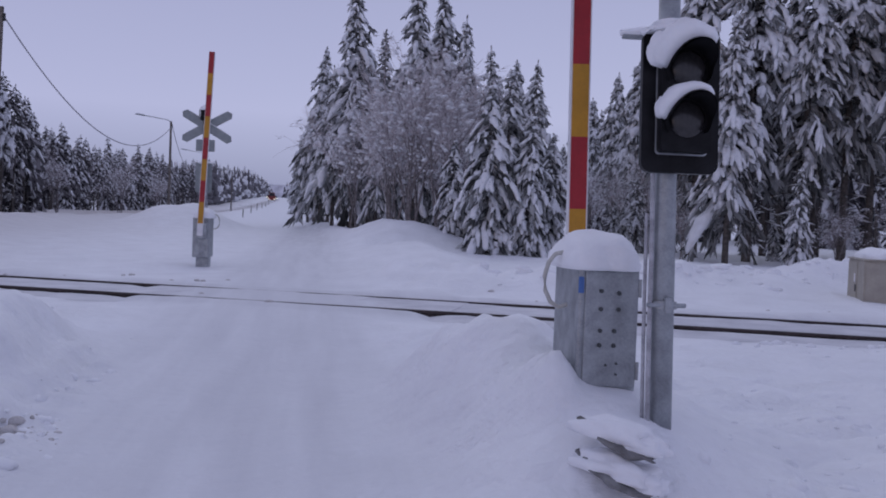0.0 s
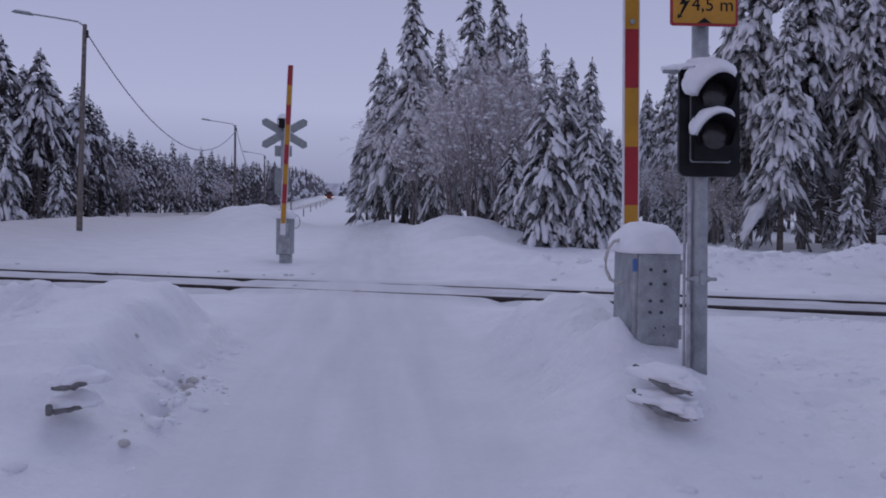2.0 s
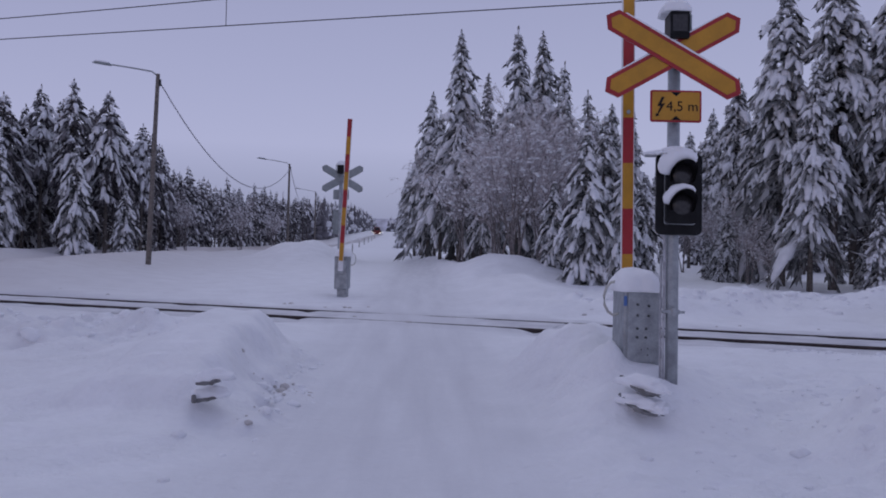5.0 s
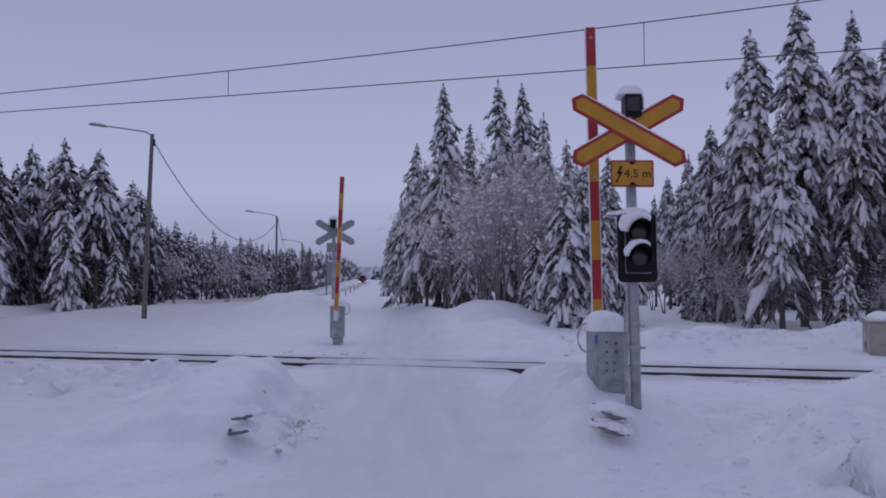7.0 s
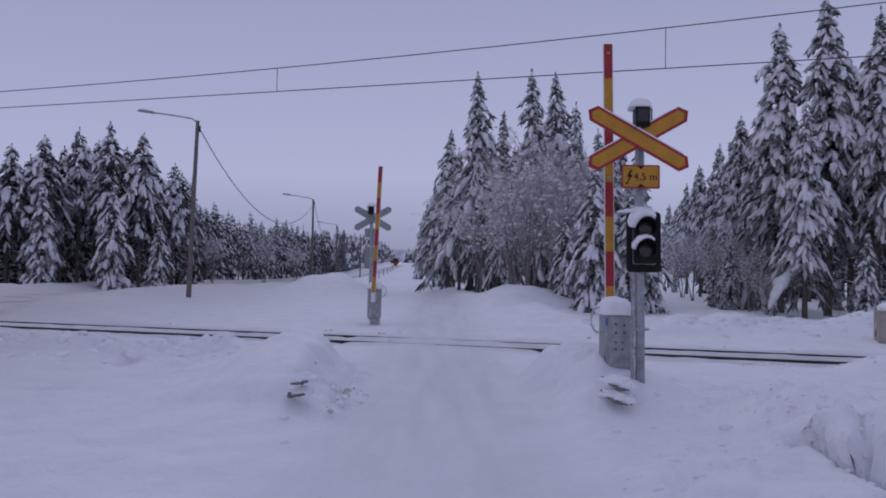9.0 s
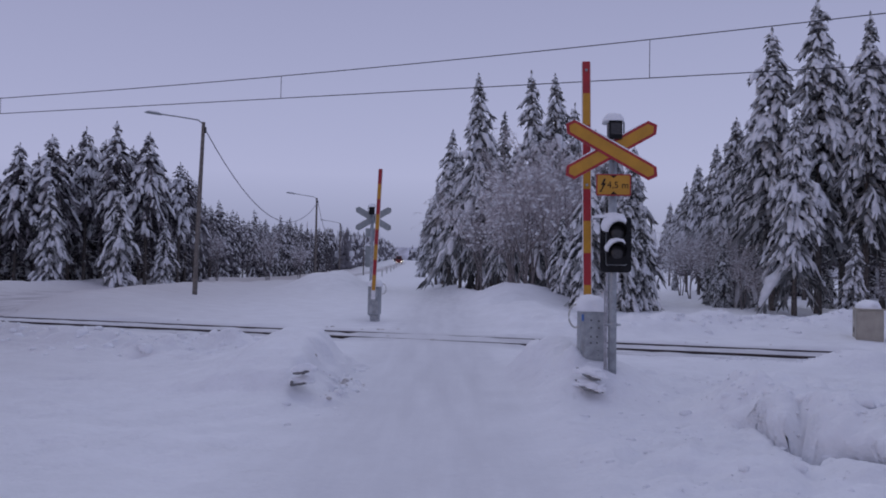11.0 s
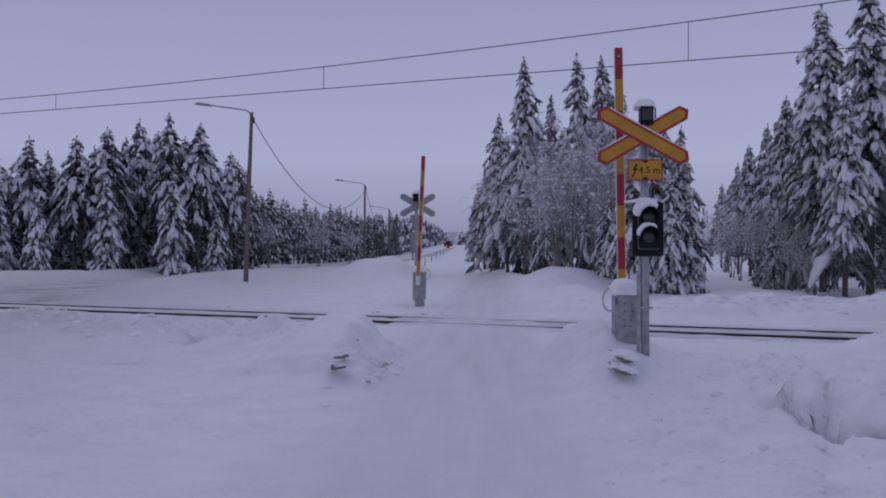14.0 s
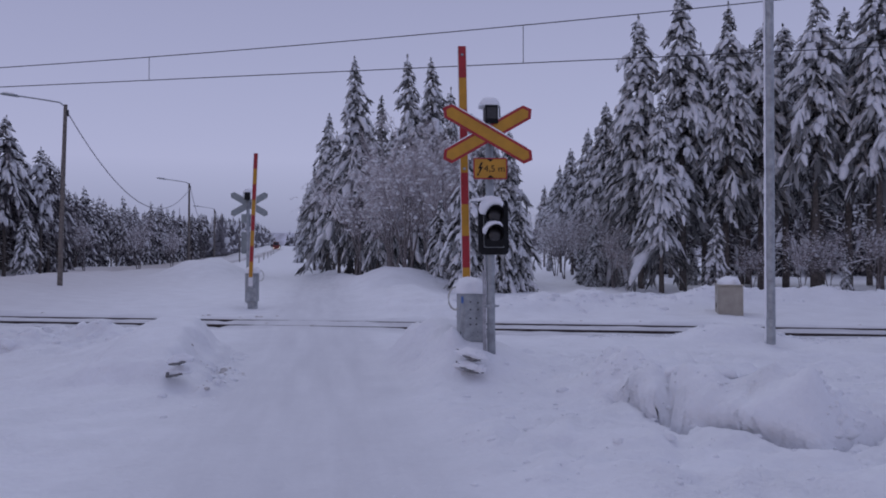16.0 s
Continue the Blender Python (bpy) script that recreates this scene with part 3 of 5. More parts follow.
def signal(m, label):
    t = thing("crossing_signal", m, label, "crossing signal", "crossing signals")
    part("pole", tubebm([(0, 0, -0.6), (0, 0, 2.95)], 0.055, 20), GALV, t, smooth=True)
    part("pole_cap", tubebm([(0, 0, 2.95), (0, 0, 2.98)], 0.059, 16), GALV, t)
    # crossed arms, the red edge showing round the yellow field
    for k, a in enumerate((-30, 30)):
        y = -0.085 - 0.014 * k
        arm = part("cross_arm", prism(arm_outline(1.37, 0.205), 0, 0.008), RED, t, "yellow cross arm with red border", pose(-0.03, y, 2.80, 0, a, 0))
        part("yellow_field", prism(arm_outline(1.27, 0.138), -0.003, -0.0005), YELLOW, arm)
        part("arm_back", prism(arm_outline(1.37, 0.205), 0.0085, 0.0115), GREYPAINT, arm, "plain grey back")
        part("arm_snow", tubebm([(-0.55, 0.004, 0.108), (0, 0.004, 0.11), (0.55, 0.004, 0.108)], [0.006, 0.011, 0.005], 6), CAP, arm, "thin line of snow")
    # height plate
    plate = part("height_plate", prism(rounded(0.45, 0.285, 0.02, 0, 2.340), -0.082, -0.075), RED, t, "yellow height limit plate with red border")
    part("plate_field", prism(rounded(0.415, 0.25, 0.012, 0, 2.340), -0.086, -0.0825), YELLOW, plate)
    part("plate_back", prism(rounded(0.45, 0.285, 0.02, 0, 2.340), -0.0745, -0.071), GREYPAINT, plate)
    part("upper_wedge", prism([(-0.045, 2.464), (0.045, 2.464), (0, 2.428)], -0.0885, -0.0865), BLACK, plate)
    part("lower_wedge", prism([(-0.045, 2.216), (0.045, 2.216), (0, 2.252)], -0.0885, -0.0865), BLACK, plate)
    part("lightning_mark", prism([(-0.125, 2.420), (-0.165, 2.335), (-0.135, 2.340), (-0.165, 2.265), (-0.175, 2.275), (-0.178, 2.242), (-0.145, 2.255), (-0.155, 2.263), (-0.095, 2.365), (-0.128, 2.358), (-0.100, 2.420)], -0.0885, -0.0865), BLACK, plate)
    tc = bpy.data.curves.new("height_text", "FONT")
    tc.body, tc.size, tc.extrude, tc.align_x, tc.align_y = "4,5 m", 0.125, 0.0008, "CENTER", "CENTER"
    txt = new("height_text", tc)
    tc.materials.append(BLACK)
    txt.parent, txt.matrix_basis = plate, pose(0.055, -0.0875, 2.335, 90, 0, 0)
    # small bell housing at the top
    bell = part("bell_housing", prism(rounded(0.17, 0.25, 0.015, 0.02, 3.065), -0.13, 0.1), BLACK, t, "black bell housing")
    part("bell_mouth", boxbm(0.02, -0.132, 3.075, 0.13, 0.006, 0.15), DARKGLASS, bell)
    part("bell_snow", snow_cap(0.13, 0.15, 0.11, 4), CAP, bell, "cap of snow", pose(0.0, -0.01, 3.200), True)
    part("bell_rod", tubebm([(0.145, 0, 2.985), (0.145, 0, 3.195)], 0.012, 8), GALV, bell)
    # lamp head
    head = part("signal_board", prism(rounded(0.40, 0.715, 0.05, 0.025, 1.555), -0.125, -0.09), BLACK, t, "black backing board")
    part("lamp_box", prism(rounded(0.255, 0.56, 0.02, 0.03, 1.575), -0.20, -0.126), BLACK, head)
    part("board_back", prism(rounded(0.40, 0.715, 0.05, 0.025, 1.555), -0.0895, -0.086), GREYPAINT, head, "plain grey back")
    part("lamp_box_back", boxbm(0.025, -0.04, 1.56, 0.24, 0.09, 0.52, bevel=0.02), GREYPAINT, head)
    rim = prism(rounded(0.27, 0.575, 0.02, 0.03, 1.575), -0.128, -0.1255)
    part("box_rim", rim, GALV, head, "thin worn edge")
    for zc, low in ((1.71, False), (1.455, True)):
        bm = bmesh.new()
        bmesh.ops.create_uvsphere(bm, u_segments=24, v_segments=10, radius=0.092)
        for v in bm.verts:
            v.co.y *= 0.25
        part("lens", bm, DARKGLASS, head, "unlit dark lamp lens", pose(0.03, -0.205, zc), True)
        bm = bmesh.new()
        n = 26
        for r_, flip in ((0.112, 1), (0.105, 0)):
            ring0, ring1 = [], []
            for k in range(n + 1):
                a = radians(-35 + 250 * k / n)
                up = max(0, math.sin(a))
                reach = 0.05 + 0.17 * up ** 0.8
                ring0.append(bm.verts.new((r_ * math.cos(a), 0, r_ * math.sin(a))))
                ring1.append(bm.verts.new((r_ * math.cos(a), -reach, r_ * math.sin(a) - 0.01 * up)))
            for k in range(n):
                bm.faces.new((ring0[k], ring0[k + 1], ring1[k + 1], ring1[k]))
        bmesh.ops.recalc_face_normals(bm, faces=bm.faces)
        part("visor", bm, BLACK, head, "black hood over the lens", pose(0.03, -0.2, zc), True)
        part("hood_snow", hood_snow(0.114, 0.105 if not low else 0.055, 21 + low), CAP, head, "snow lying on the hood", pose(0.03, -0.2, zc), True)
    part("board_snow", snow_cap(0.16, 0.11, 0.06, 3, 0.25), CAP, head, "snow on the top edge", pose(-0.02, -0.13, 1.905), True)
    brk = part("bracket", boxbm(-0.1, -0.04, 1.90, 0.32, 0.03, 0.022, bevel=0.004), GALV, t)
    part("bracket_snow", tubebm([(-0.27, -0.04, 1.918), (-0.15, -0.04, 1.93), (0.0, -0.04, 1.935)], [0.016, 0.026, 0.03], 8), CAP, brk)
    # clamp and cable
    clamp = part("clamp", tubebm([(0, 0, 0.51), (0, 0, 0.55)], 0.068, 16), GALV, t)
    part("clamp_bolt", tubebm([(-0.1, -0.05, 0.53), (0.1, -0.05, 0.53)], 0.012, 8), GALV, clamp)
    part("clamp_block", boxbm(0.0, -0.075, 0.53, 0.035, 0.03, 0.08, bevel=0.004), GALV, clamp)
    part("icy_cable", tubebm([(-0.075, -0.02, -0.3), (-0.08, -0.025, 0.3), (-0.073, -0.02, 0.8), (-0.077, -0.02, 1.3), (-0.07, -0.01, 1.85)], 0.013, 8), FROSTWIRE, t, "thin cable crusted with ice")
    part("icy_cable", tubebm([(-0.098, 0.0, -0.3), (-0.10, 0.0, 0.4), (-0.095, 0.005, 1.0)], 0.010, 8), FROSTWIRE, t, "thin cable crusted with ice")
    return t


near_signal = signal(pose(0.0, 0.0, 0, -4, 0, 17), "steel crossing signal with yellow cross, plate and unlit lamps")
far_signal = copy_thing(near_signal, pose(-10.4, 15.6, 0.17, -1, 0, 197))
far_signal["label"] = "steel crossing signal seen from its plain grey back"


# ---- level crossing: barriers ----
def barrier(m, label):
    t = thing("barrier", m, label, "level crossing barrier", "barriers")
    body = part("machine_housing", boxbm(0.018, 0.30, 0.3, 0.345, 0.6, 0.86, bevel=0.018), GALV, t, "galvanised drive housing")
    part("front_cover", boxbm(0.032, -0.008, 0.39, 0.30, 0.02, 0.64, bevel=0.006), GALV, body, "screwed front cover")
    for xx, zz in ((-0.03, 0.60), (0.07, 0.59), (-0.03, 0.50), (0.07, 0.50), (-0.03, 0.38), (0.05, 0.38), (-0.03, 0.30), (0.05, 0.30), (0.01, 0.19), (0.07, 0.20), (0.07, 0.14)):
        part("bolt", tubebm([(xx, -0.03, zz), (xx, -0.016, zz)], 0.012 if zz > 0.25 else 0.006, 10), BOLT, body)
    for zz in (0.62, 0.16):
        part("hinge", tubebm([(0.19, -0.012, zz - 0.05), (0.19, -0.012, zz + 0.05)], 0.011, 8), GALV, body)
    part("blue_sticker", boxbm(-0.14, -0.0025, 0.63, 0.03, 0.006, 0.09), BLUE, body)
    part("foot", boxbm(0, 0.3, -0.32, 0.26, 0.36, 0.6, bevel=0.01), GALV, t)
    part("cap_of_snow", snow_cap(0.215, 0.38, 0.195, 2, 0.09), CAP, t, "thick rounded cap of snow", pose(-0.005, 0.28, 0.745), True)
    part("pivot_box", boxbm(-0.02, 0.66, 0.45, 0.2, 0.14, 0.34, bevel=0.015), GALV, t)
    part("hose", tubebm([(-0.17, 0.2, 0.50), (-0.22, 0.19, 0.485), (-0.27, 0.185, 0.515), (-0.303, 0.18, 0.58), (-0.31, 0.18, 0.66), (-0.29, 0.18, 0.74), (-0.25, 0.185, 0.79), (-0.20, 0.2, 0.80)], 0.013, 8), RUBBER, t, "pale cable loop")
    boom = part("boom", boxbm(0, 0, 1.87, 0.105, 0.05, 3.9, bevel=0.004), WHITE, t, "red and yellow striped boom", pose(0.01, 0.75, 0.42, 0, -1.1, 0))
    seg = 0.455
    top = 3.825
    for k in range(8):
        za, zb = top - (k + 1) * seg, top - k * seg
        part("stripe", boxbm(0.0, 0, (za + zb) / 2, 0.107 if k else 0.108, 0.056, seg, bevel=0.0), RED if k % 2 == 0 else YELLOW, boom)
    for side in (-1, 1):
        part("edge_trim", boxbm(side * 0.058, 0, 1.87, 0.009, 0.05, 3.88), WHITE, boom, "white edge")
    for zz in (3.70, 2.06):
        part("boom_bolt", tubebm([(0.0, -0.045, zz), (0.0, -0.027, zz)], 0.02, 10), GALV, boom)
    return t


near_barrier = barrier(pose(-0.31, 0.34, -0.035, 0, 0, 17), "grey steel barrier drive under snow with raised striped boom")
far_barrier = copy_thing(near_barrier, pose(-9.38, 13.75, 0.05, 0, 0, 197))
for o in far_barrier.children:
    if o.name.startswith("boom"):
        o.matrix_basis = pose(0.01, 0.75, 0.42, 0, -2.2, 0)
far_barrier["label"] = "grey steel barrier drive across the track with raised striped boom"


# ---- buried guard rails ----
def guard(m, label, length, rise, face):
    """The crumpled end of a double-wave steel beam: its two ridges show between the snow lodged on them."""
    t = thing("guard_rail", m, label, "guard rail", "buried guard rails")
    rg = random.Random(int(length * 100))
    for k, zz in enumerate((0.0, -0.15)):
        bm = bmesh.new()
        rings = []
        for i in range(12):
            q = i / 11
            fat = math.sin(math.pi * (0.1 + 0.84 * q)) ** 0.6
            cx, cy, cz = face * (0.03 * math.sin(4 * q) + 0.02 * rg.random()) - 0.05 * k, length * (q - 0.10 * k), zz + rise * q * q + 0.012 * (rg.random() - 0.5)
            hh, dd = (0.018 + 0.009 * rg.random()) * fat, 0.03 * fat
            rings.append([bm.verts.new((cx + face * n_ * dd, cy, cz + z_ * hh)) for n_, z_ in ((-1.6, 1.0), (0.3, 0.75), (1.0, 0.3), (1.0, -0.35), (0.2, -0.9), (-1.6, -1.1), (-1.6, -0.9), (0.0, -0.65), (0.75, -0.25), (0.75, 0.2), (0.0, 0.55), (-1.6, 0.8))])
        for a, b in zip(rings, rings[1:]):
            for j in range(12):
                bm.faces.new((a[j], a[(j + 1) % 12], b[(j + 1) % 12], b[j]))
        bm.faces.new(rings[0])
        bm.faces.new(rings[-1])
        bmesh.ops.recalc_face_normals(bm, faces=bm.faces)
        ridge = part("beam_ridge", bm, STEEL, t, "bent grey steel ridge")
        for q, w, sx, sz in ((0.56, 0.50, 0.085, 0.08), (0.22, 0.26, 0.07, 0.065)):
            part("lodged_snow", snow_cap(sx, w * length, sz, 3 * k + q, 0.3), CAP, ridge, "snow lodged on the steel", pose(-face * 0.045 - 0.05 * k, length * (q - 0.10 * k), zz + rise * q * q + 0.014), True)
    part("beam_end", boxbm(0.02, -0.01, -0.13, 0.03, 0.04, 0.07, bevel=0.012), STEEL, t, "grey steel end")
    return t


guard(pose(-0.04, -0.60, -0.115, 0, 0, 50), "bent galvanised guard rail end half buried in snow", 0.48, 0.10, -1)
guard(pose(-3.70, -1.66, -0.13, 0, 0, -55), "galvanised guard rail end sticking out of a snow bank", 0.29, 0.05, 1)

# ---- equipment cabinet beyond the track ----
cab = thing("equipment_cabinet", pose(4.285, 12.8, -0.38, 0, 0, -2), "deep beige metal trackside cabinet topped with thick snow", "cabinet")
part("cabinet_body", boxbm(0, 0.70, 0.41, 0.63, 1.40, 0.90, bevel=0.02), BEIGE, cab)
part("front_door", boxbm(0, -0.006, 0.42, 0.56, 0.012, 0.78, bevel=0.004), BEIGE, cab)
side_door = part("side_door", boxbm(-0.321, 0.95, 0.42, 0.012, 0.80, 0.78, bevel=0.004), BEIGE, cab)
part("latch", boxbm(-0.334, 0.62, 0.33, 0.016, 0.06, 0.13, bevel=0.004), WIRE, side_door, "black latch")
part("label_strip", boxbm(-0.331, 0.72, 0.52, 0.006, 0.10, 0.16), WHITE, side_door, "plain white strip")
part("roof_plate", boxbm(0, 0.70, 0.875, 0.68, 1.46, 0.03, bevel=0.01), BEIGE, cab)
part("roof_snow", snow_cap(0.29, 0.63, 0.20, 6, 0.12), CAP, cab, "flat cap of snow", pose(0, 0.70, 0.90), True)


# ---- street lamps ----
def lamp(base, top, label):
    b, t_ = Vector(base), Vector(top)
    t = thing("street_lamp", pose(*base), label, "street lamp", "street lamps")
    d = t_ - b
    part("post", tubebm([(0, 0, -0.8), d * 0.5, d], [0.125, 0.105, 0.085], 12), WOOD, t, "dark timber post")
    arm = part("arm", tubebm([d - Vector((0, 0, 0.1)), d + Vector((-0.25, -0.1, 0.1)), d + Vector((-1.1, -0.35, 0.24)), d + Vector((-2.2, -0.65, 0.40))], 0.035, 8), GALV, t)
    hd = part("lamp_head", snow_cap(0.42, 0.14, 0.11, 5, 0.05), GREYPAINT, arm, "grey lamp head", Matrix.Translation(d + Vector((-2.45, -0.72, 0.40))) @ pose(0, 0, 0, 0, 8, 16), True)
    part("head_snow", snow_cap(0.34, 0.11, 0.06, 7, 0.15), CAP, hd, "", pose(0, 0, 0.085), True)
    part("insulator", tubebm([d + Vector((0.12, 0, -0.55)), d + Vector((0.12, 0, -0.25))], 0.05, 8), WIRE, t)
    part("stay_wire", tubebm([d + Vector((-0.05, 0, -0.3)), Vector((-0.1, -0.1, 2))], 0.008, 5), WIRE, t)
    return t


LAMPS = [((-24.42, 25.84, 0.15), (-24.33, 26.1, 8.5)), ((-38.7, 65.6, -0.3), (-38.7, 65.6, 8.4)), ((-56.0, 106.0, -0.6), (-56.0, 106, 8.5)), ((-71, 147, -0.3), (-71, 147, 8.3))]
for b_, t_ in LAMPS:
    lamp(b_, t_, "timber street lamp post with a grey arm beside the road")
for (b0, t0), (b1, t1) in zip(LAMPS, LAMPS[1:]):
    a, c = Vector(t0) + Vector((0.12, 0, -0.4)), Vector(t1) + Vector((0.12, 0, -0.4))
    pts = []
    for k in range(21):
        s = k / 20
        p = a.lerp(c, s)
        p.z -= 3.1 * 4 * s * (1 - s)
        pts.append(p)
    tagged(part("lamp_cable", tubebm(pts, 0.03, 6), FROSTWIRE), "slack frosted cable between lamp posts", "cable", "lamp cables")

# ---- road, markers and vehicles ----
ys_ = np.concatenate([np.arange(-60, 130, 1.0), np.arange(130, 700, 6.0)])
us_ = np.linspace(-3.4, 3.4, 12)
U, V = np.meshgrid(us_, ys_)
XR = road_x(V) + U * 1.07
ZR = height(XR, V) + np.where(V < 130, 0.02, 0.06)
rm = bpy.data.meshes.new("road")
idx = np.arange(U.size).reshape(U.shape)
rm.from_pydata(np.stack([XR, V, ZR], -1).reshape(-1, 3).tolist(), [], np.stack([idx[:-1, :-1], idx[:-1, 1:], idx[1:, 1:], idx[1:, :-1]], -1).reshape(-1, 4).tolist())
tagged(mesh_part("road", rm, ASPHALT), "asphalt road with a thin cover of driven snow", "road", kind="structure")

for yaw, d in ((23.9, 140), (23.5, 168), (23.2, 196), (22.95, 224), (22.75, 252), (22.6, 280)):
    xx, yy = 2.0 - d * math.sin(radians(yaw)), -11.9 + d * math.cos(radians(yaw))
    mk = thing("marker_post", pose(xx, yy, ground_z(xx, yy)), "thin dark roadside snow marker post", "marker post", "marker posts")
    part("stake", tubebm([(0, 0, -0.3), (0.02, 0, 1.25)], 0.07, 6), WOOD, mk)
    part("reflector", boxbm(0, -0.075, 1.05, 0.08, 0.01, 0.14), WHITE, mk)

post = thing("wooden_post", pose(-19.3, 57.0, ground_z(-19.3, 57.0)), "dark timber post at the edge of the wood", "post")
part("shaft", tubebm([(0, 0, -0.5), (0, 0, 4.0)], [0.14, 0.12], 10), WOOD, post)
part("post_snow", snow_cap(0.13, 0.13, 0.12, 1), CAP, post, "", pose(0, 0, 4.0), True)


def vehicle(m, name, label, paint, l, w, h):
    t = thing(name, m, label, "vehicle", "vehicles on the road")
    side = [(-w / 2, 0.35), (w / 2, 0.35), (w / 2, h * 0.55), (w / 2 * 0.82, h), (-w / 2 * 0.82, h), (-w / 2, h * 0.55)]
    part("body", prism(side, -l / 2, l / 2, bevel=0.04), paint, t)
    part("windscreen", prism([(-w * 0.40, h * 0.58), (w * 0.40, h * 0.58), (w * 0.34, h * 0.93), (-w * 0.34, h * 0.93)], -l / 2 - 0.03, -l / 2 - 0.01), DARKGLASS, t)
    for sx in (-1, 1):
        part("headlight", boxbm(sx * w * 0.36, -l / 2 - 0.03, 0.72, 0.24, 0.05, 0.16), LIT, t, "lit headlight")
        for sy in (-1, 1):
            part("wheel", tubebm([(sx * w * 0.5 - 0.1 * sx, sy * l * 0.32, 0.34), (sx * w * 0.5, sy * l * 0.32, 0.34)], 0.34, 14), WIRE, t)
    return t


def on_road(y, off):
    x = float(road_x(np.array([y]))[0]) + off
    return pose(x, y, ground_z(x, y) + 0.06, 0, 0, 22)


vehicle(on_road(300, 1.2), "truck", "dark red lorry far along the snowy road", CARPAINT, 6.5, 2.4, 3.0)
vehicle(on_road(352, 1.6), "car", "grey car far along the snowy road", CARGREY, 4.3, 1.8, 1.6)
vehicle(on_road(372, -1.6), "car", "grey car far along the snowy road", CARGREY, 4.5, 1.85, 1.7)

# ---- trees ----
_b = bmesh.new()
bmesh.ops.create_icosphere(_b, subdivisions=1, radius=1.0)
_b.verts.ensure_lookup_table()
ICO_V = np.array([v.co[:] for v in _b.verts])
ICO_F = np.array([[v.index for v in f.verts] for f in _b.faces])
_b.free()
_b = bmesh.new()
bmesh.ops.create_icosphere(_b, subdivisions=2, radius=1.0)
_b.verts.ensure_lookup_table()
ICO2_V = np.array([v.co[:] for v in _b.verts])
ICO2_F = np.array([[v.index for v in f.verts] for f in _b.faces])
_b.free()


OCT_V = np.array([(1, 0, 0), (-1, 0, 0), (0, 1, 0), (0, -1, 0), (0, 0, 1), (0, 0, -1)], float)
OCT_F = np.array([(0, 2, 4), (2, 1, 4), (1, 3, 4), (3, 0, 4), (2, 0, 5), (1, 2, 5), (3, 1, 5), (0, 3, 5)])


class Soup:
    """Collects triangles for one joined mesh."""

    def __init__(self):
        self.v, self.f, self.n = [], [], 0

    def add(self, v, f):
        self.v.append(v)
        self.f.append(f + self.n)
        self.n += len(v)

    def mesh(self, name, smooth=True):
        me = bpy.data.meshes.new(name)
        me.from_pydata(np.concatenate(self.v).tolist(), [], np.concatenate(self.f).tolist())
        if smooth:
            me.polygons.foreach_set("use_smooth", [True] * len(me.polygons))
        return me


def frame_of(d):
    d = d / np.linalg.norm(d)
    a = np.cross(d, (0, 0, 1.0))
    a = a / max(1e-6, np.linalg.norm(a))
    return d, a, np.cross(a, d)


def blob(s, c, d, l, w, h, r, jit=0.3, lift=0.0, cheap=False):
    """An uneven ellipsoid lying along d."""
    V, F = (OCT_V, OCT_F) if cheap else (ICO_V, ICO_F)
    d, a, u = frame_of(d)
    k = 1 + jit * (r.rand(len(V), 1) - 0.5) * 2
    p = V * k
    s.add(np.asarray(c) + p[:, :1] * d * l + p[:, 1:2] * a * w + p[:, 2:3] * u * h + np.array((0, 0, lift)), F)


def sprays(s, c, d, l, n, r, spread=0.8, breadth=0.13):
    """Thin needle-bearing shoots round a branch."""
    d, a, u = frame_of(d)
    for _ in range(n):
        ang = r.rand() * 6.283
        side = a * math.cos(ang) + u * math.sin(ang) * 0.7
        tip = c + (d * (0.35 + 0.6 * r.rand()) + side * spread * (0.4 + 0.6 * r.rand())) * l + np.array((0, 0, -0.18 * l))
        base = c + d * (r.rand() - 0.6) * l * 0.7
        w = np.cross(tip - base, r.rand(3) - 0.5)
        w = w / max(1e-6, np.linalg.norm(w)) * l * breadth
        mid = base * 0.45 + tip * 0.55
        s.add(np.array([base, mid + w, tip, mid - w]), np.array([[0, 1, 2], [0, 2, 3]]))


def tongue(s, pts, w, r, thick=0.62):
    """A sagging pillow of snow along a branch: rounded above, flat below, blunt at its tip."""
    pts = np.asarray(pts)
    k = len(pts)
    d = pts[-1] - pts[0]
    d = d / max(1e-6, np.linalg.norm(d))
    a = np.cross(d, (0, 0, 1.0))
    a = a / max(1e-6, np.linalg.norm(a))
    u = np.cross(a, d)
    prof = np.interp(np.linspace(0, 1, k), (0, 0.3, 0.75, 1.0), (0.45, 0.9, 1.0, 0.55)) * w * (0.72 + 0.56 * r.rand(k))
    ring = []
    for i in range(k):
        j = 0.85 + 0.3 * r.rand(5)
        for (ca, sa), jj in zip(((1, -0.1), (0.55, 0.85), (-0.55, 0.85), (-1, -0.1), (0, -0.4)), j):
            ring.append(pts[i] + (a * ca + u * sa * thick) * prof[i] * jj)
    ring.append(pts[0] - d * w * 0.3)
    ring.append(pts[-1] + d * w * 0.5 - np.array((0, 0, 0.12 * w)))
    f = []
    for i in range(k - 1):
        for q in range(5):
            p0, p1 = 5 * i + q, 5 * i + (q + 1) % 5
            f += [(p0, p1, p1 + 5), (p0, p1 + 5, p0 + 5)]
    b, e = 5 * k, 5 * k + 1
    for q in range(5):
        f += [(b, (q + 1) % 5, q), (e, 5 * (k - 1) + q, 5 * (k - 1) + (q + 1) % 5)]
    s.add(np.array(ring), np.array(f))


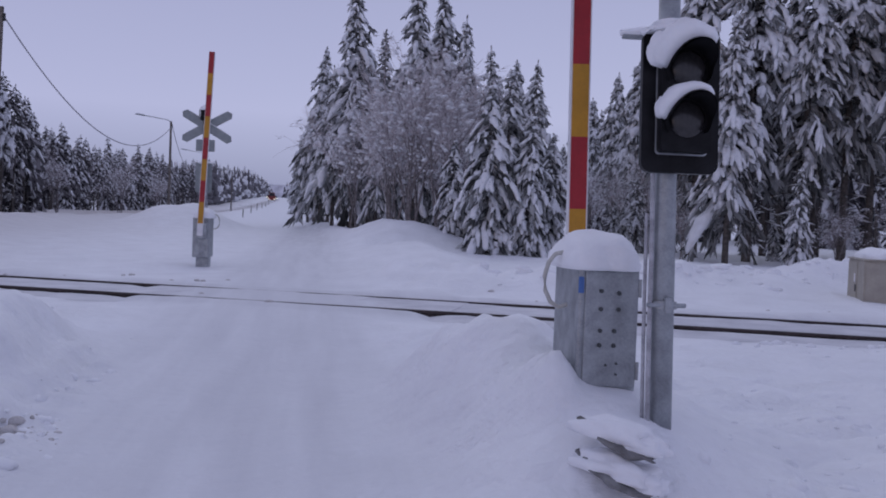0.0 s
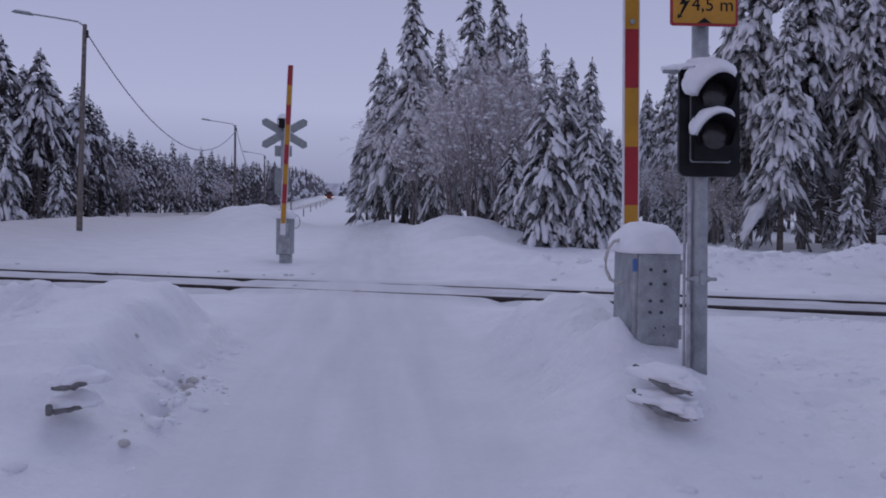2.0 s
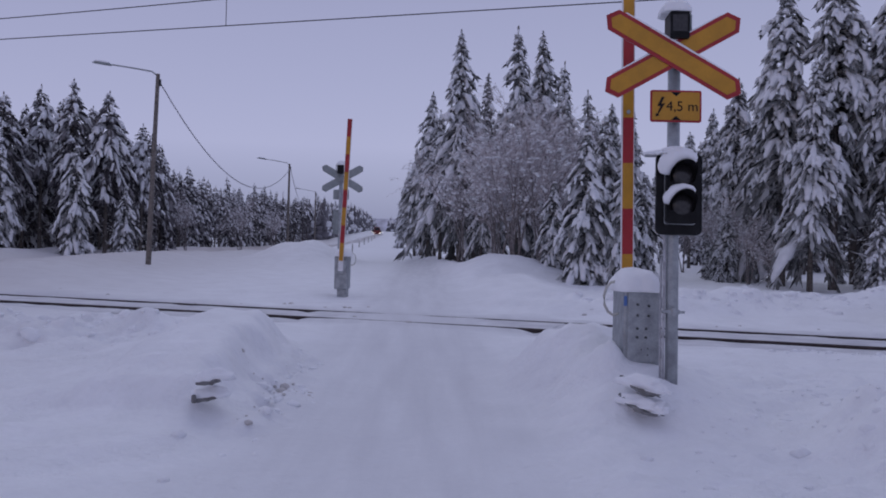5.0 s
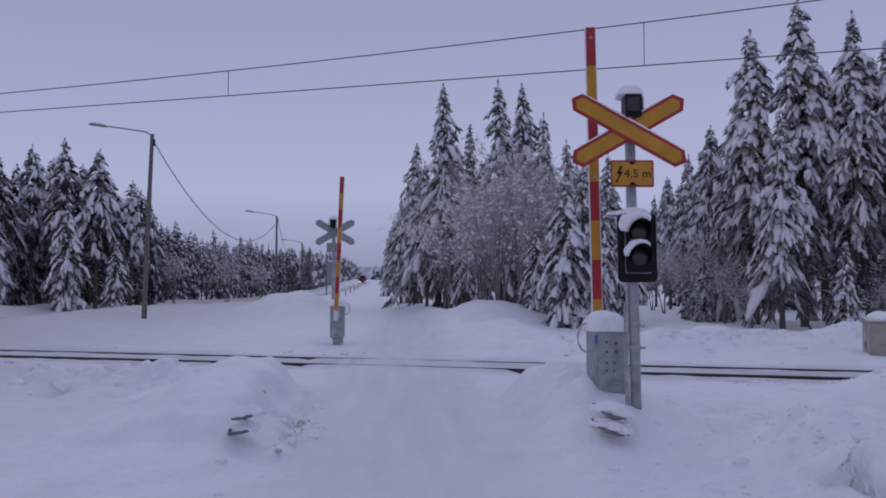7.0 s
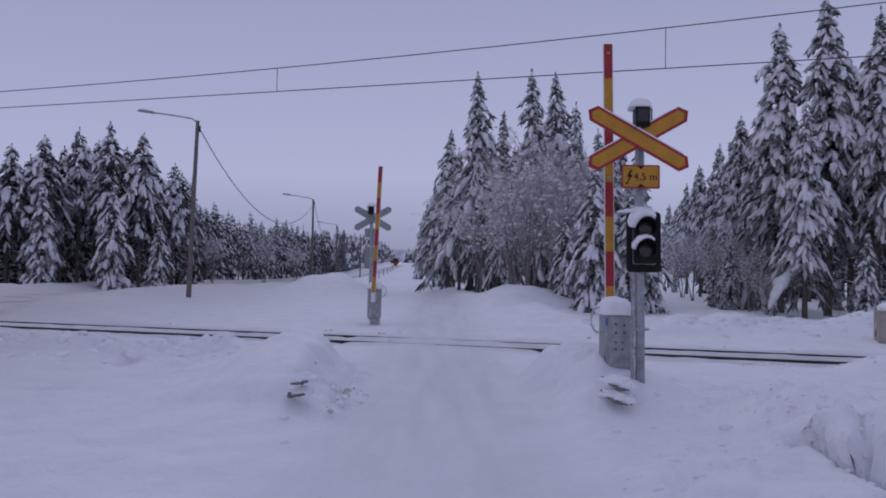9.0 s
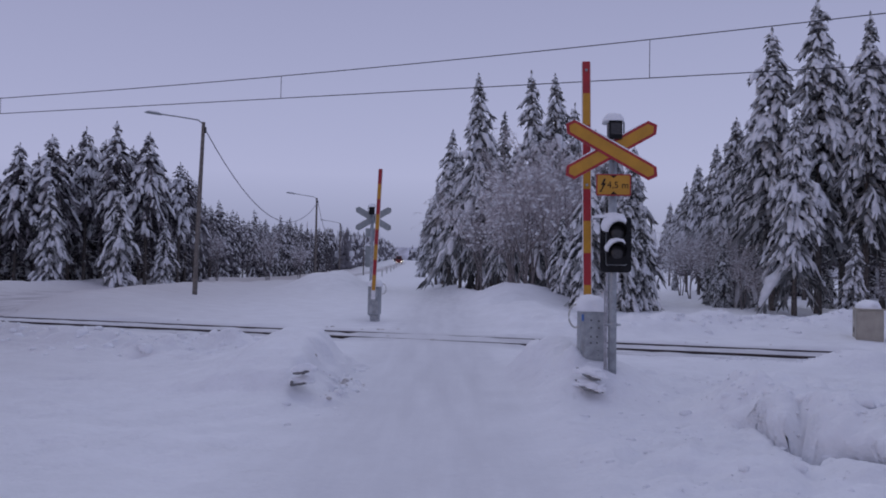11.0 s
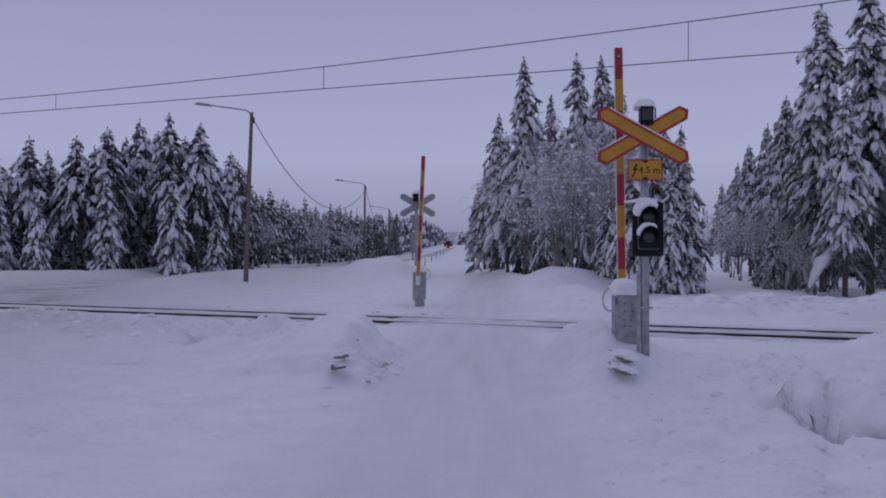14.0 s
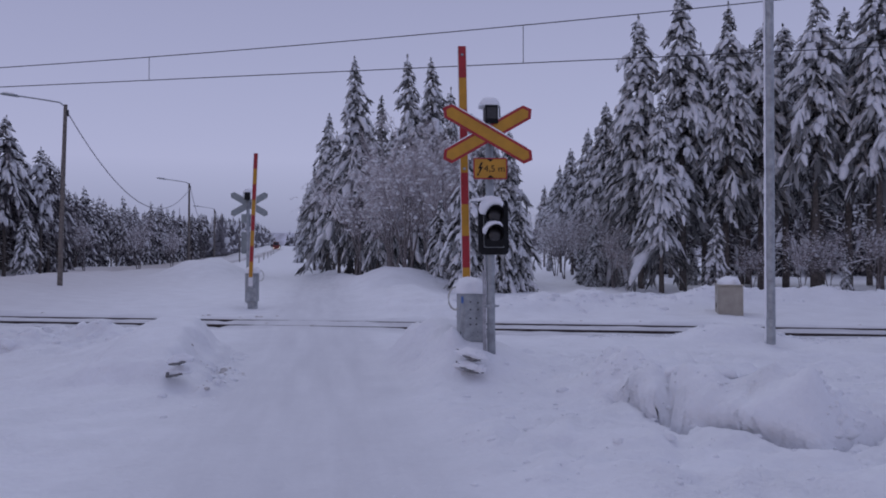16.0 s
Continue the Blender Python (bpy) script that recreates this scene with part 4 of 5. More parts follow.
def tree_meshes(kind, h, seed, dense=1.0, clear=0.0, width=1.0, snowy=1.0, far=False):
    """Trunk, needle and snow meshes of one snow-laden conifer."""
    r = np.random.RandomState(seed)
    trunk = bmesh.new()
    lean = (r.rand(2) - 0.5) * 0.03 * h
    pts = [(lean[0] * t * t, lean[1] * t * t, h * t) for t in (-0.03, 0.1, 0.3, 0.5, 0.7, 0.85, 0.985)]
    r0 = 0.0095 * h + 0.03
    tube(trunk, pts, [r0 * 1.15, r0, r0 * 0.85, r0 * 0.66, r0 * 0.42, r0 * 0.24, 0.012], 8)
    need, snow = Soup(), Soup()
    z = clear * h + 0.25
    while z < h * 0.985:
        t = z / h
        f = (t - clear) / (1 - clear)
        if kind == "spruce":
            reach = (0.112 * h * min(1.0, (1 - t) / 0.5) ** 0.8 + 0.08) * width
            droop = 0.75 + 0.55 * (1 - t)
        else:
            reach = (0.118 * h * (0.55 + 0.45 * math.sin(math.pi * min(1, 0.1 + f))) * min(1.0, (1 - f) / 0.3) ** 0.6 + 0.1) * width
            droop = 0.6 + 0.6 * (1 - f)
        reach *= (0.62 if r.rand() < 0.2 else 0.85) + 0.4 * r.rand()
        count = max(3, int(round((4.2 + 2.0 * (1 - t)) * dense)))
        a0 = r.rand() * 6.28
        for k in range(count):
            if r.rand() < (0.14 if f > 0.3 or clear < 0.15 else 0.4):
                continue
            ang = a0 + 6.283 * k / count + (r.rand() - 0.5) * 0.8
            L = reach * (0.5 + 0.65 * r.rand())
            out = np.array((math.cos(ang), math.sin(ang), 0.0))
            across = np.array((-out[1], out[0], 0.0))
            base = np.array((lean[0] * t * t, lean[1] * t * t, z + (r.rand() - 0.5) * 0.7 * (1 - 0.6 * t)))
            dr = droop * (0.65 + 0.7 * r.rand())

            def along(q):
                return base + out * L * q + np.array((0, 0, 0.16 * L * q - dr * L * q * q))

            n = (1 if L < 0.7 else 2) if far else (2 if L < 0.9 else 3)
            prev = base
            for i in range(1, n + 1):
                p = along(i / n)
                d = p - prev
                seg = np.linalg.norm(d)
                c = (p + prev) / 2 + (r.rand(3) - 0.5) * 0.1
                wd = (0.11 + 0.13 * L * (1 - 0.45 * i / n)) * (0.75 + 0.5 * r.rand())
                blob(need, c - np.array((0, 0, 0.10)), d, seg * 0.6, wd * 0.8, wd * 0.42, r, 0.5, 0.0, True)
                sprays(need, c - np.array((0, 0, 0.05)), d, seg * 0.8 + 0.12, 3 if far else 5, r, 0.7, 0.17 if far else 0.10)
                prev = p
            if r.rand() > snowy * (0.45 + 0.55 * min(1.0, f / 0.3) if clear > 0.15 else 1.0):
                continue
            wd = (0.072 + 0.082 * L) * (0.6 + 0.8 * r.rand())
            lo = 0.15 + 0.3 * r.rand()
            hi = 1.0 if r.rand() < 0.75 else 0.75
            if L > 0.8 and r.rand() < 0.65:
                gap = lo + (hi - lo) * (0.35 + 0.3 * r.rand())
                runs = [(lo, gap - 0.05), (gap + 0.05, hi)]
            else:
                runs = [(lo, hi)]
            for qa, qb in runs:
                sway = across * (r.rand() - 0.5) * 0.25 * L
                tongue(snow, [along(q) + sway * q + np.array((0, 0, 0.05)) + (r.rand(3) - 0.5) * 0.09 for q in np.linspace(qa, qb, 3)], wd * (0.75 + 0.5 * r.rand()), r, 0.8)
            for _ in range(0 if L < 0.35 else (1 if far else (2 if L < 0.7 else 4))):
                q = 0.3 + 0.65 * r.rand()
                side = r.choice((-1, 1)) * (0.45 + 0.5 * r.rand())
                l2 = (0.14 + 0.26 * r.rand()) * L * (1.15 - 0.4 * q)
                o = along(q)
                g = out * 0.7 + across * side
                tongue(snow, [o + g * l2 * v + np.array((0, 0, 0.03 - 0.35 * dr * l2 * v - 0.95 * l2 * v * v)) for v in (0.1, 0.55, 1.0)], wd * (0.45 + 0.55 * r.rand()), r, 0.85)
        z += (0.29 + 0.012 * h) * (1.05 - 0.45 * t) / max(0.6, dense) ** 0.5 * (1.5 if far else 1.0)
    # leader
    for i in range(3):
        c = np.array((lean[0], lean[1], h * (0.975 + 0.012 * i)))
        blob(snow if i < 2 and snowy > 0.5 else need, c, np.array((0.1, 0, 1.0)), 0.16, 0.06, 0.06, r)
    if clear > 0.2:
        # dead lower limbs with a line of snow
        for _ in range(18):
            zz = h * clear * (0.25 + 0.75 * r.rand())
            ang = r.rand() * 6.283
            L = 0.5 + 1.1 * r.rand()
            a = np.array((0, 0, zz))
            e = np.array((math.cos(ang) * L, math.sin(ang) * L, zz - 0.35 * L + 0.2 * r.rand()))
            tube(trunk, [a, (a + e) / 2 + np.array((0, 0, 0.08)), e], [0.022, 0.016, 0.007], 4)
            blob(snow, (a + 2 * e) / 3 + np.array((0, 0, 0.04)), e - a, L * 0.3, 0.025, 0.025, r, 0.3)
    tm = bpy.data.meshes.new("trunk")
    bmesh.ops.recalc_face_normals(trunk, faces=trunk.faces)
    trunk.to_mesh(tm)
    trunk.free()
    return tm, need.mesh("crown", False), snow.mesh("snow_load")


def tree_thing(name, m, label, meshes, group, needles=None):
    t = thing(name, m, label, "tree", group)
    for nm, me, mat in zip(("trunk", "crown", "snow_load"), meshes, (BARK, needles or NEEDLES, TREE_SNOW)):
        if not me.materials:
            me.materials.append(mat)
        ob = new(nm, me)
        ob.parent = t
        if nm != "trunk":
            ob["kind"] = "stuff"
    return t


def at(x, y, s=1.0, turn=None):
    return Matrix.LocRotScale((x, y, ground_z(x, y) - 0.1), Euler((0, 0, random.random() * 6.28 if turn is None else turn)), (s, s, s * (0.95 + 0.1 * random.random())))


def place(proto, m):
    t = copy_thing(proto, m)
    t.matrix_basis = m
    return t


PINES = [tree_meshes("pine", 13, 20 + k, 1.4, c, w) for k, (c, w) in enumerate(((0.27, 0.80), (0.38, 0.84), (0.25, 0.74), (0.44, 0.84)))]
SPRUCES = [tree_meshes("spruce", 13, 40 + k, 1.2, c, w) for k, (c, w) in enumerate(((0.16, 1.05), (0.20, 0.92), (0.17, 1.15)))]
DARK = tree_meshes("spruce", 12, 61, 1.5, 0.1, 0.72, 0.14)
SMALL = [tree_meshes("spruce", 6, 70 + k, 1.15, 0.02, w) for k, w in enumerate((1.25, 1.05))]
FARP = [tree_meshes("pine", 12, 80 + k, 0.9, 0.36, 1.1, 0.66, True) for k in range(3)]
FARS = [tree_meshes("spruce", 11, 90 + k, 0.85, 0.03, 1.1, 0.75, True) for k in range(2)]
LEFTP = [tree_meshes("pine", 12, 110 + k, 1.15, c, w, 0.60) for k, (c, w) in enumerate(((0.36, 1.15), (0.44, 1.05), (0.32, 0.95)))]
PROTO = {}


def grow(kind, meshes, x, y, h, label, group):
    key = (kind, id(meshes))
    base_h = {"pine": 13, "spruce": 13, "dark": 12, "small": 6, "farp": 12, "fars": 11, "leftp": 12}[kind]
    m = at(x, y, h / base_h)
    if key not in PROTO:
        PROTO[key] = tree_thing("pine_tree" if kind in ("pine", "farp", "leftp") else "spruce_tree", m, label, meshes, group, DARK_NEEDLES if kind in ("farp", "fars", "leftp") else NEEDLES)
        return PROTO[key]
    t = place(PROTO[key], m)
    t["label"], t["group"] = label, group
    return t


def from_eye(yaw, dist):
    """A place at a bearing left of north and a distance from the far end of the walk."""
    return 2.0 - dist * math.sin(radians(yaw)), -11.9 + dist * math.cos(radians(yaw))


P_LABEL = "tall snow-laden pine with a bare lower trunk"
S_LABEL = "tall narrow spruce weighed down with snow"
# the wood beside the path
for yaw, dist, h, kind in ((19.3, 75, 13.2, 0), (17.5, 62, 14.5, 0), (14.1, 58, 15.0, 1), (12.7, 63, 14.8, 0), (11.5, 57, 12.1, 1), (18.6, 66, 10.5, 1), (16.6, 68, 12.0, 2), (10.2, 54, 10.4, 2), (19.7, 92, 13.0, 1), (20.1, 112, 13, 0), (18.9, 84, 12.5, 2), (8.0, 47, 8.4, 2), (8.9, 50, 9.2, 0), (17.4, 88, 12, 1), (15.2, 80, 13, 0), (13.4, 74, 12, 2), (11.0, 72, 11.5, 1), (9.6, 66, 10, 0), (16.2, 57, 8.0, 1), (20.5, 140, 13, 1), (20.8, 180, 13, 0)):
    grow("spruce", SPRUCES[kind], *from_eye(yaw, dist), h, S_LABEL, "trees beside the path")
for yaw, dist, h in ((16.0, 76, 15.6), (12.6, 68, 16.0)):
    grow("dark", DARK, *from_eye(yaw, dist), h, "slender dark spruce with little snow", "trees beside the path")
for yaw, dist, h in ((10.6, 37, 5.6), (8.6, 37, 4.6), (9.6, 40, 6.5), (7.4, 38, 4.2), (12.3, 40, 3.6)):
    grow("small", SMALL[int(h * 10) % 2], *from_eye(yaw, dist), h, "young spruce bowed under snow", "young spruces")

# the wood beyond the track
for yaw, dist, h, kind in ((-0.2, 43, 13.0, 0), (-2.7, 42, 13.6, 2), (-1.4, 39, 8.6, 3), (-5.2, 42, 12.4, 0), (2.0, 54, 10.8, 1), (3.0, 66, 10.5, 2), (3.9, 80, 10.8, 1), (4.6, 98, 11, 0), (5.2, 118, 11, 1), (5.6, 140, 12, 2), (0.9, 47, 9.5, 4), (-7.2, 43, 12.4, 1), (-8.6, 45, 13.0, 1), (-10.2, 41, 12.6, 3), (-12.0, 43, 12.9, 3), (-13.6, 41, 13.2, 1), (-15.4, 43, 12.5, 1), (-17.2, 42, 13.0, 3), (-6.1, 46, 12.0, 1), (-4.0, 48, 12.5, 0)):
    if kind >= 3 and kind < 4 and h < 9:
        grow("spruce", SPRUCES[2], *from_eye(yaw, dist), h, S_LABEL, "trees beyond the track")
    elif kind == 4:
        grow("spruce", SPRUCES[0], *from_eye(yaw, dist), h, S_LABEL, "trees beyond the track")
    else:
        grow("pine", PINES[kind], *from_eye(yaw, dist), h, P_LABEL, "trees beyond the track")
rw = random.Random(5)
for k in range(95):
    y = 33 + 62 * rw.random() ** 1.3
    edge = 5.0 - 0.17 * (y - 30)
    x = edge + 1.0 + (30 + 0.2 * y) * rw.random()
    kind = rw.choice(("pine", "spruce", "farp")) if y < 44 else rw.choice(("fars", "fars", "farp"))
    pool = {"pine": PINES, "spruce": SPRUCES, "farp": FARP, "fars": FARS}[kind]
    if y < 60 and (x > 7 or kind == "spruce"):
        kind, pool = ("pine", [PINES[1], PINES[3]]) if y < 44 else ("farp", FARP)
    grow(kind, rw.choice(pool), x, y, 9.5 + 3.5 * rw.random(), P_LABEL if kind in ("pine", "farp") else S_LABEL, "trees beyond the track")
for yaw, dist, h in ((-4.6, 38, 3.4), (-11.8, 38, 1.6), (3.4, 50, 2.4)):
    grow("small", SMALL[1], *from_eye(yaw, dist), h, "young spruce bowed under snow", "young spruces")

for k in range(9):
    q = rw.random()
    yaw, dist = (-5 + 9 * rw.random(), 43 + 9 * rw.random()) if q < 0.6 else (3.5 + 2.4 * rw.random(), 62 + 60 * rw.random())
    grow("small", rw.choice(SMALL), *from_eye(yaw, dist), 1.2 + 2.6 * rw.random(), "young spruce bowed under snow", "young spruces")

for k in range(60):
    yaw = -24 + 27 * rw.random()
    kind = rw.choice(("farp", "fars"))
    grow(kind, rw.choice(FARP if kind == "farp" else FARS), *from_eye(yaw, 78 + 30 * rw.random()), 9 + 3 * rw.random(), P_LABEL if kind == "farp" else S_LABEL, "trees beyond the track")

# the wood beyond the road
for yaw, dist, h, kind in ((49.5, 78, 10.4, 0), (47.5, 78, 10.2, 1), (46.4, 80, 9.9, 2), (45.0, 78, 10.8, 0), (43.1, 78, 11.7, 3), (41.3, 80, 11.7, 1), (39.7, 78, 12.0, 2), (37.9, 78, 11.4, 0), (36.0, 80, 10.0, 1), (42.2, 82, 11.0, 2), (40.4, 84, 11.2, 3), (44.0, 84, 10.6, 1), (51.5, 78, 10.5, 2), (53.5, 80, 11, 1), (56, 80, 11, 0), (38.8, 84, 10.6, 0), (36.9, 84, 9.0, 2)):
    grow("leftp", LEFTP[kind % 3], *from_eye(yaw, dist), h + 1.1, P_LABEL, "trees beyond the road")
for yaw, dist, h in ((43.2, 73, 7.4), (39.4, 72, 7.5), (46.9, 73, 6.6), (36.8, 73, 5.4), (49.0, 74, 7.0)):
    grow("small", SMALL[0], *from_eye(yaw, dist), h, "young spruce bowed under snow", "trees beyond the road")
for k in range(170):
    yaw = 34.8 + 24 * rw.random()
    kind = rw.choice(("farp", "farp", "farp", "fars"))
    grow(kind, rw.choice(FARP if kind == "farp" else FARS), *from_eye(yaw, 83 + 42 * rw.random()), 8.5 + 2.6 * rw.random(), P_LABEL, "trees beyond the road")
for k in range(150):
    y = 84 + 170 * rw.random() ** 1.5
    x = float(road_x(np.array([y]))[0]) - 8.0 - (6 + 0.05 * y) * rw.random() ** 1.2
    kind = rw.choice(("farp", "fars"))
    grow(kind, rw.choice(FARP if kind == "farp" else FARS), x, y, 7.6 + 2.8 * rw.random() + (2.0 if rw.random() < 0.1 else 0), "small frosted conifer of the roadside wood", "trees along the road")


# frosted birches
def birch_meshes(h, seed):
    r = np.random.RandomState(seed)
    wood, frost, tuft = bmesh.new(), Soup(), Soup()

    def limb(p, d, l, rad, depth):
        pts = [p]
        for k in range(3):
            d = d + (r.rand(3) - 0.5) * 0.35 + np.array((0, 0, 0.06 if depth < 2 else -0.14))
            d = d / np.linalg.norm(d)
            pts.append(pts[-1] + d * l / 3)
        if depth < 2:
            tube(wood, pts, [rad, rad * 0.8, rad * 0.6, rad * 0.4], 5, False)
        else:
            for a, b in zip(pts, pts[1:]):
                w = np.cross(b - a, r.rand(3) - 0.5)
                w = w / max(1e-6, np.linalg.norm(w)) * rad
                w2 = np.cross(b - a, w)
                w2 = w2 / max(1e-6, np.linalg.norm(w2)) * rad
                frost.add(np.array([a + w, a - w * 0.5 + w2, a - w * 0.5 - w2, b]), np.array([[0, 1, 3], [1, 2, 3], [2, 0, 3]]))
        if depth >= 2 and r.rand() < 0.16:
            b = 0.4 + 0.8 * r.rand()
            blob(tuft, pts[2] + (r.rand(3) - 0.5) * 0.08, np.array((d[0], d[1], 0.2)), 0.15 * b, 0.10 * b, 0.075 * b, r, 0.5)
        if depth < 4:
            for k in range((6, 6, 5, 2)[depth]):
                q = 0.25 + 0.75 * r.rand() if depth else 0.3 + 0.7 * r.rand()
                i = min(2, int(q * 3))
                o = pts[i] + (pts[i + 1] - pts[i]) * (q * 3 - i)
                side = r.rand(3) - 0.5
                nd = d + side * (1.2 if depth else 0.75)
                limb(o, nd / np.linalg.norm(nd), l * (0.46 + 0.2 * r.rand()), max(0.011, rad * 0.5), depth + 1)

    for k in range(3):
        limb(np.array(((r.rand() - 0.5) * 0.5, (r.rand() - 0.5) * 0.5, -0.2)), np.array(((r.rand() - 0.5) * 0.2, (r.rand() - 0.5) * 0.2, 1.0)), h * (0.72 + 0.15 * r.rand()), 0.05 + 0.004 * h, 0)
    wm = bpy.data.meshes.new("trunk")
    wood.to_mesh(wm)
    wood.free()
    return wm, frost.mesh("twigs", False), tuft.mesh("tufts", True)


BIRCH = [birch_meshes(6.5, 5), birch_meshes(6.5, 8)]
bproto = []
for wm, fm, sm_ in BIRCH:
    wm.materials.append(BIRCHBARK)
    fm.materials.append(TWIG)
    sm_.materials.append(TREE_SNOW)
for k, (yaw, dist, h) in enumerate(((15.4, 50, 6.3), (14.0, 47, 6.4), (12.9, 48, 6.5), (11.8, 46, 4.8), (14.4, 43, 4.4), (15.2, 44, 3.4), (12.8, 42, 4.8), (17.4, 58, 5.4), (10.0, 46, 3.6), (3.2, 56, 3.6), (4.4, 64, 3.6), (1.8, 46, 3.0), (5.0, 76, 4.2), (2.6, 49, 2.6), (-9.4, 39.5, 2.0), (33.6, 104, 5.0), (30.6, 122, 5.5), (28.6, 140, 5.0), (-13.6, 40, 2.2), (0.6, 40, 1.8), (-6.6, 40, 1.8), (1.6, 43, 2.4), (-11.0, 40, 2.0))):
    m = at(*from_eye(yaw, dist), h / 6.5)
    if len(bproto) < 2:
        t = thing("birch_tree", m, "leafless birch white with hoarfrost", "tree", "frosted birches")
        for nm, me in zip(("trunk", "twig_crown", "frost"), BIRCH[len(bproto)]):
            ob = new(nm, me)
            ob.parent = t
            if nm != "trunk":
                ob["kind"] = "stuff"
        bproto.append(t)
    else:
        place(bproto[k % 2], m)

# ---- far woods and hills ----
r = np.random.RandomState(31)
far = Soup()
farn = Soup()
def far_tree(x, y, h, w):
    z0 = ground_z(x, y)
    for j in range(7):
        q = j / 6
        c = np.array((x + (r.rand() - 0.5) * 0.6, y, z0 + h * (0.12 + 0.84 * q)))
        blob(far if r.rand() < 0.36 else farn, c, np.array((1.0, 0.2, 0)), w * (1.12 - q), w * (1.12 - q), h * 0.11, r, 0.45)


def road_at(y):
    return float(road_x(np.array([min(y, 699)]))[0])


for k in range(1100):
    d = 190 + 480 * r.rand() ** 1.1
    x, y = from_eye(-24 + 84 * r.rand(), d)
    if road_at(y) - 10 < x < float(path_x(np.array([y]))[0]) + 7:
        continue
    far_tree(x, y, 7 + 5 * r.rand(), 1.0 + 0.8 * r.rand())
for k in range(650):
    y = 200 + 480 * r.rand()
    far_tree(road_at(y) - 8 - 16 * r.rand() ** 1.5, y, 7.5 + 3.5 * r.rand(), 1.1 + 0.7 * r.rand())
for k in range(260):
    x, y = from_eye(17.5 + 6.6 * r.rand(), 560 + 160 * r.rand())
    if abs(x - road_at(y)) > 5:
        far_tree(x, y, 6 + 4 * r.rand(), 1.2 + 0.8 * r.rand())
tagged(mesh_part("far_woods", far.mesh("far_woods"), TREE_SNOW), "distant snowy forest", "forest", kind="stuff")
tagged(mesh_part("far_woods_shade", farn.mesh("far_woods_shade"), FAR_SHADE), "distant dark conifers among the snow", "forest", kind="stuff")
# ridge backdrop; its pale blue is painted haze, no volume is used
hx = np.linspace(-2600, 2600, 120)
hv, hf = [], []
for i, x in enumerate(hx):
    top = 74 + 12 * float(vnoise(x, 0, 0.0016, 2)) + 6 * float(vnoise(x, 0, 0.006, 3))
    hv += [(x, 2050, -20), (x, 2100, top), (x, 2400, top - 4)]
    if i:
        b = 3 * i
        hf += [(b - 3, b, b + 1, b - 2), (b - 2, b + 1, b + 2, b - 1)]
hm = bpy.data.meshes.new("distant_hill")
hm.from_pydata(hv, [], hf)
tagged(mesh_part("distant_hill", hm, HILL), "low forested ridge on the horizon, haze painted in as pale blue", "hill", kind="structure")

# ---- loose snow clods and chunks ----
rc = random.Random(12)


def clod(x, y, s, mat=SNOW, label="lump of cast-up snow", up=0.02):
    bm = bmesh.new()
    bmesh.ops.create_icosphere(bm, subdivisions=2, radius=1.0)
    o = Vector((rc.random() * 9, rc.random() * 9, 0))
    for v in bm.verts:
        v.co *= 1 + 0.35 * noise.noise(v.co * 1.3 + o) + 0.15 * noise.noise(v.co * 3.1 + o)
        v.co.z *= 0.62
    tagged(part("snow_clod", bm, mat, None, "", Matrix.LocRotScale((x, y, ground_z(x, y) + s * up), Euler((0, 0, rc.random() * 6)), (s * 1.25, s, s)), True), label, "snow clod", "snow clods")


for x, y, s in ((-3.44, -2.26, 0.05), (-7.9, -0.69, 0.10), (-0.06, -1.5, 0.05), (-8.55, 1.8, 0.13), (-9.5, 2.6, 0.07), (-8.0, 2.3, 0.08), (-10.4, 2.7, 0.08), (-11.4, 3.0, 0.07), (1.9, -1.7, 0.07), (2.7, -2.5, 0.09), (3.3, -2.9, 0.09), (2.9, -1.3, 0.12), (1.2, -2.6, 0.05), (0.9, -3.6, 0.045), (1.7, -4.2, 0.05), (2.1, -3.9, 0.06), (0.4, -2.2, 0.04), (1.0, -1.0, 0.07), (-2.9, -3.2, 0.04), (2.4, -0.6, 0.12), (1.7, 0.4, 0.10)):
    clod(x, y, s)
for x, y, s in ((-3.66, -0.30, 0.035), (-3.60, -0.42, 0.04), (-3.44, -0.95, 0.035), (-3.30, -1.25, 0.03)):
    clod(x, y, s, SNOW, "lump of snow fallen from the bank", -0.1)
for x, y, s in ((-3.80, 0.02, 0.06), (-3.76, -0.08, 0.045), (-3.84, 0.16, 0.05), (-3.16, -1.72, 0.035), (-3.46, -0.80, 0.03)):
    clod(x, y, s, DIRTYSNOW, "brown-stained lump of snow below the bank", 0.15)
for k in range(46):
    x, y = -16 + 24 * rc.random(), rc.choice((6.2, 6.6, 7.3, 7.9, 9.0, 9.4, 10.2)) + 0.3 * rc.random()
    clod(x, y, 0.02 + 0.035 * rc.random(), DIRTYSNOW, "small dirty clod beside the rails")


# ---- crumbled snow, too small and many to pick apart ----
def crumbs(name, label, spots, mat=SNOW):
    soup = Soup()
    for x, y, size, sink in spots:
        rr = np.random.RandomState(int(abs(x * 7919 + y * 104729) * 100) % 100000)
        k = 1 + 0.5 * (rr.rand(len(ICO2_V), 1) - 0.5)
        p = ICO2_V * k * np.array((size * (0.8 + 0.6 * rr.rand()), size * (0.8 + 0.5 * rr.rand()), size * 0.75))
        soup.add(p + np.array((x, y, ground_z(x, y) + size * sink)), ICO2_F)
    tagged(mesh_part(name, soup.mesh(name), mat), label, "snow", kind="stuff")


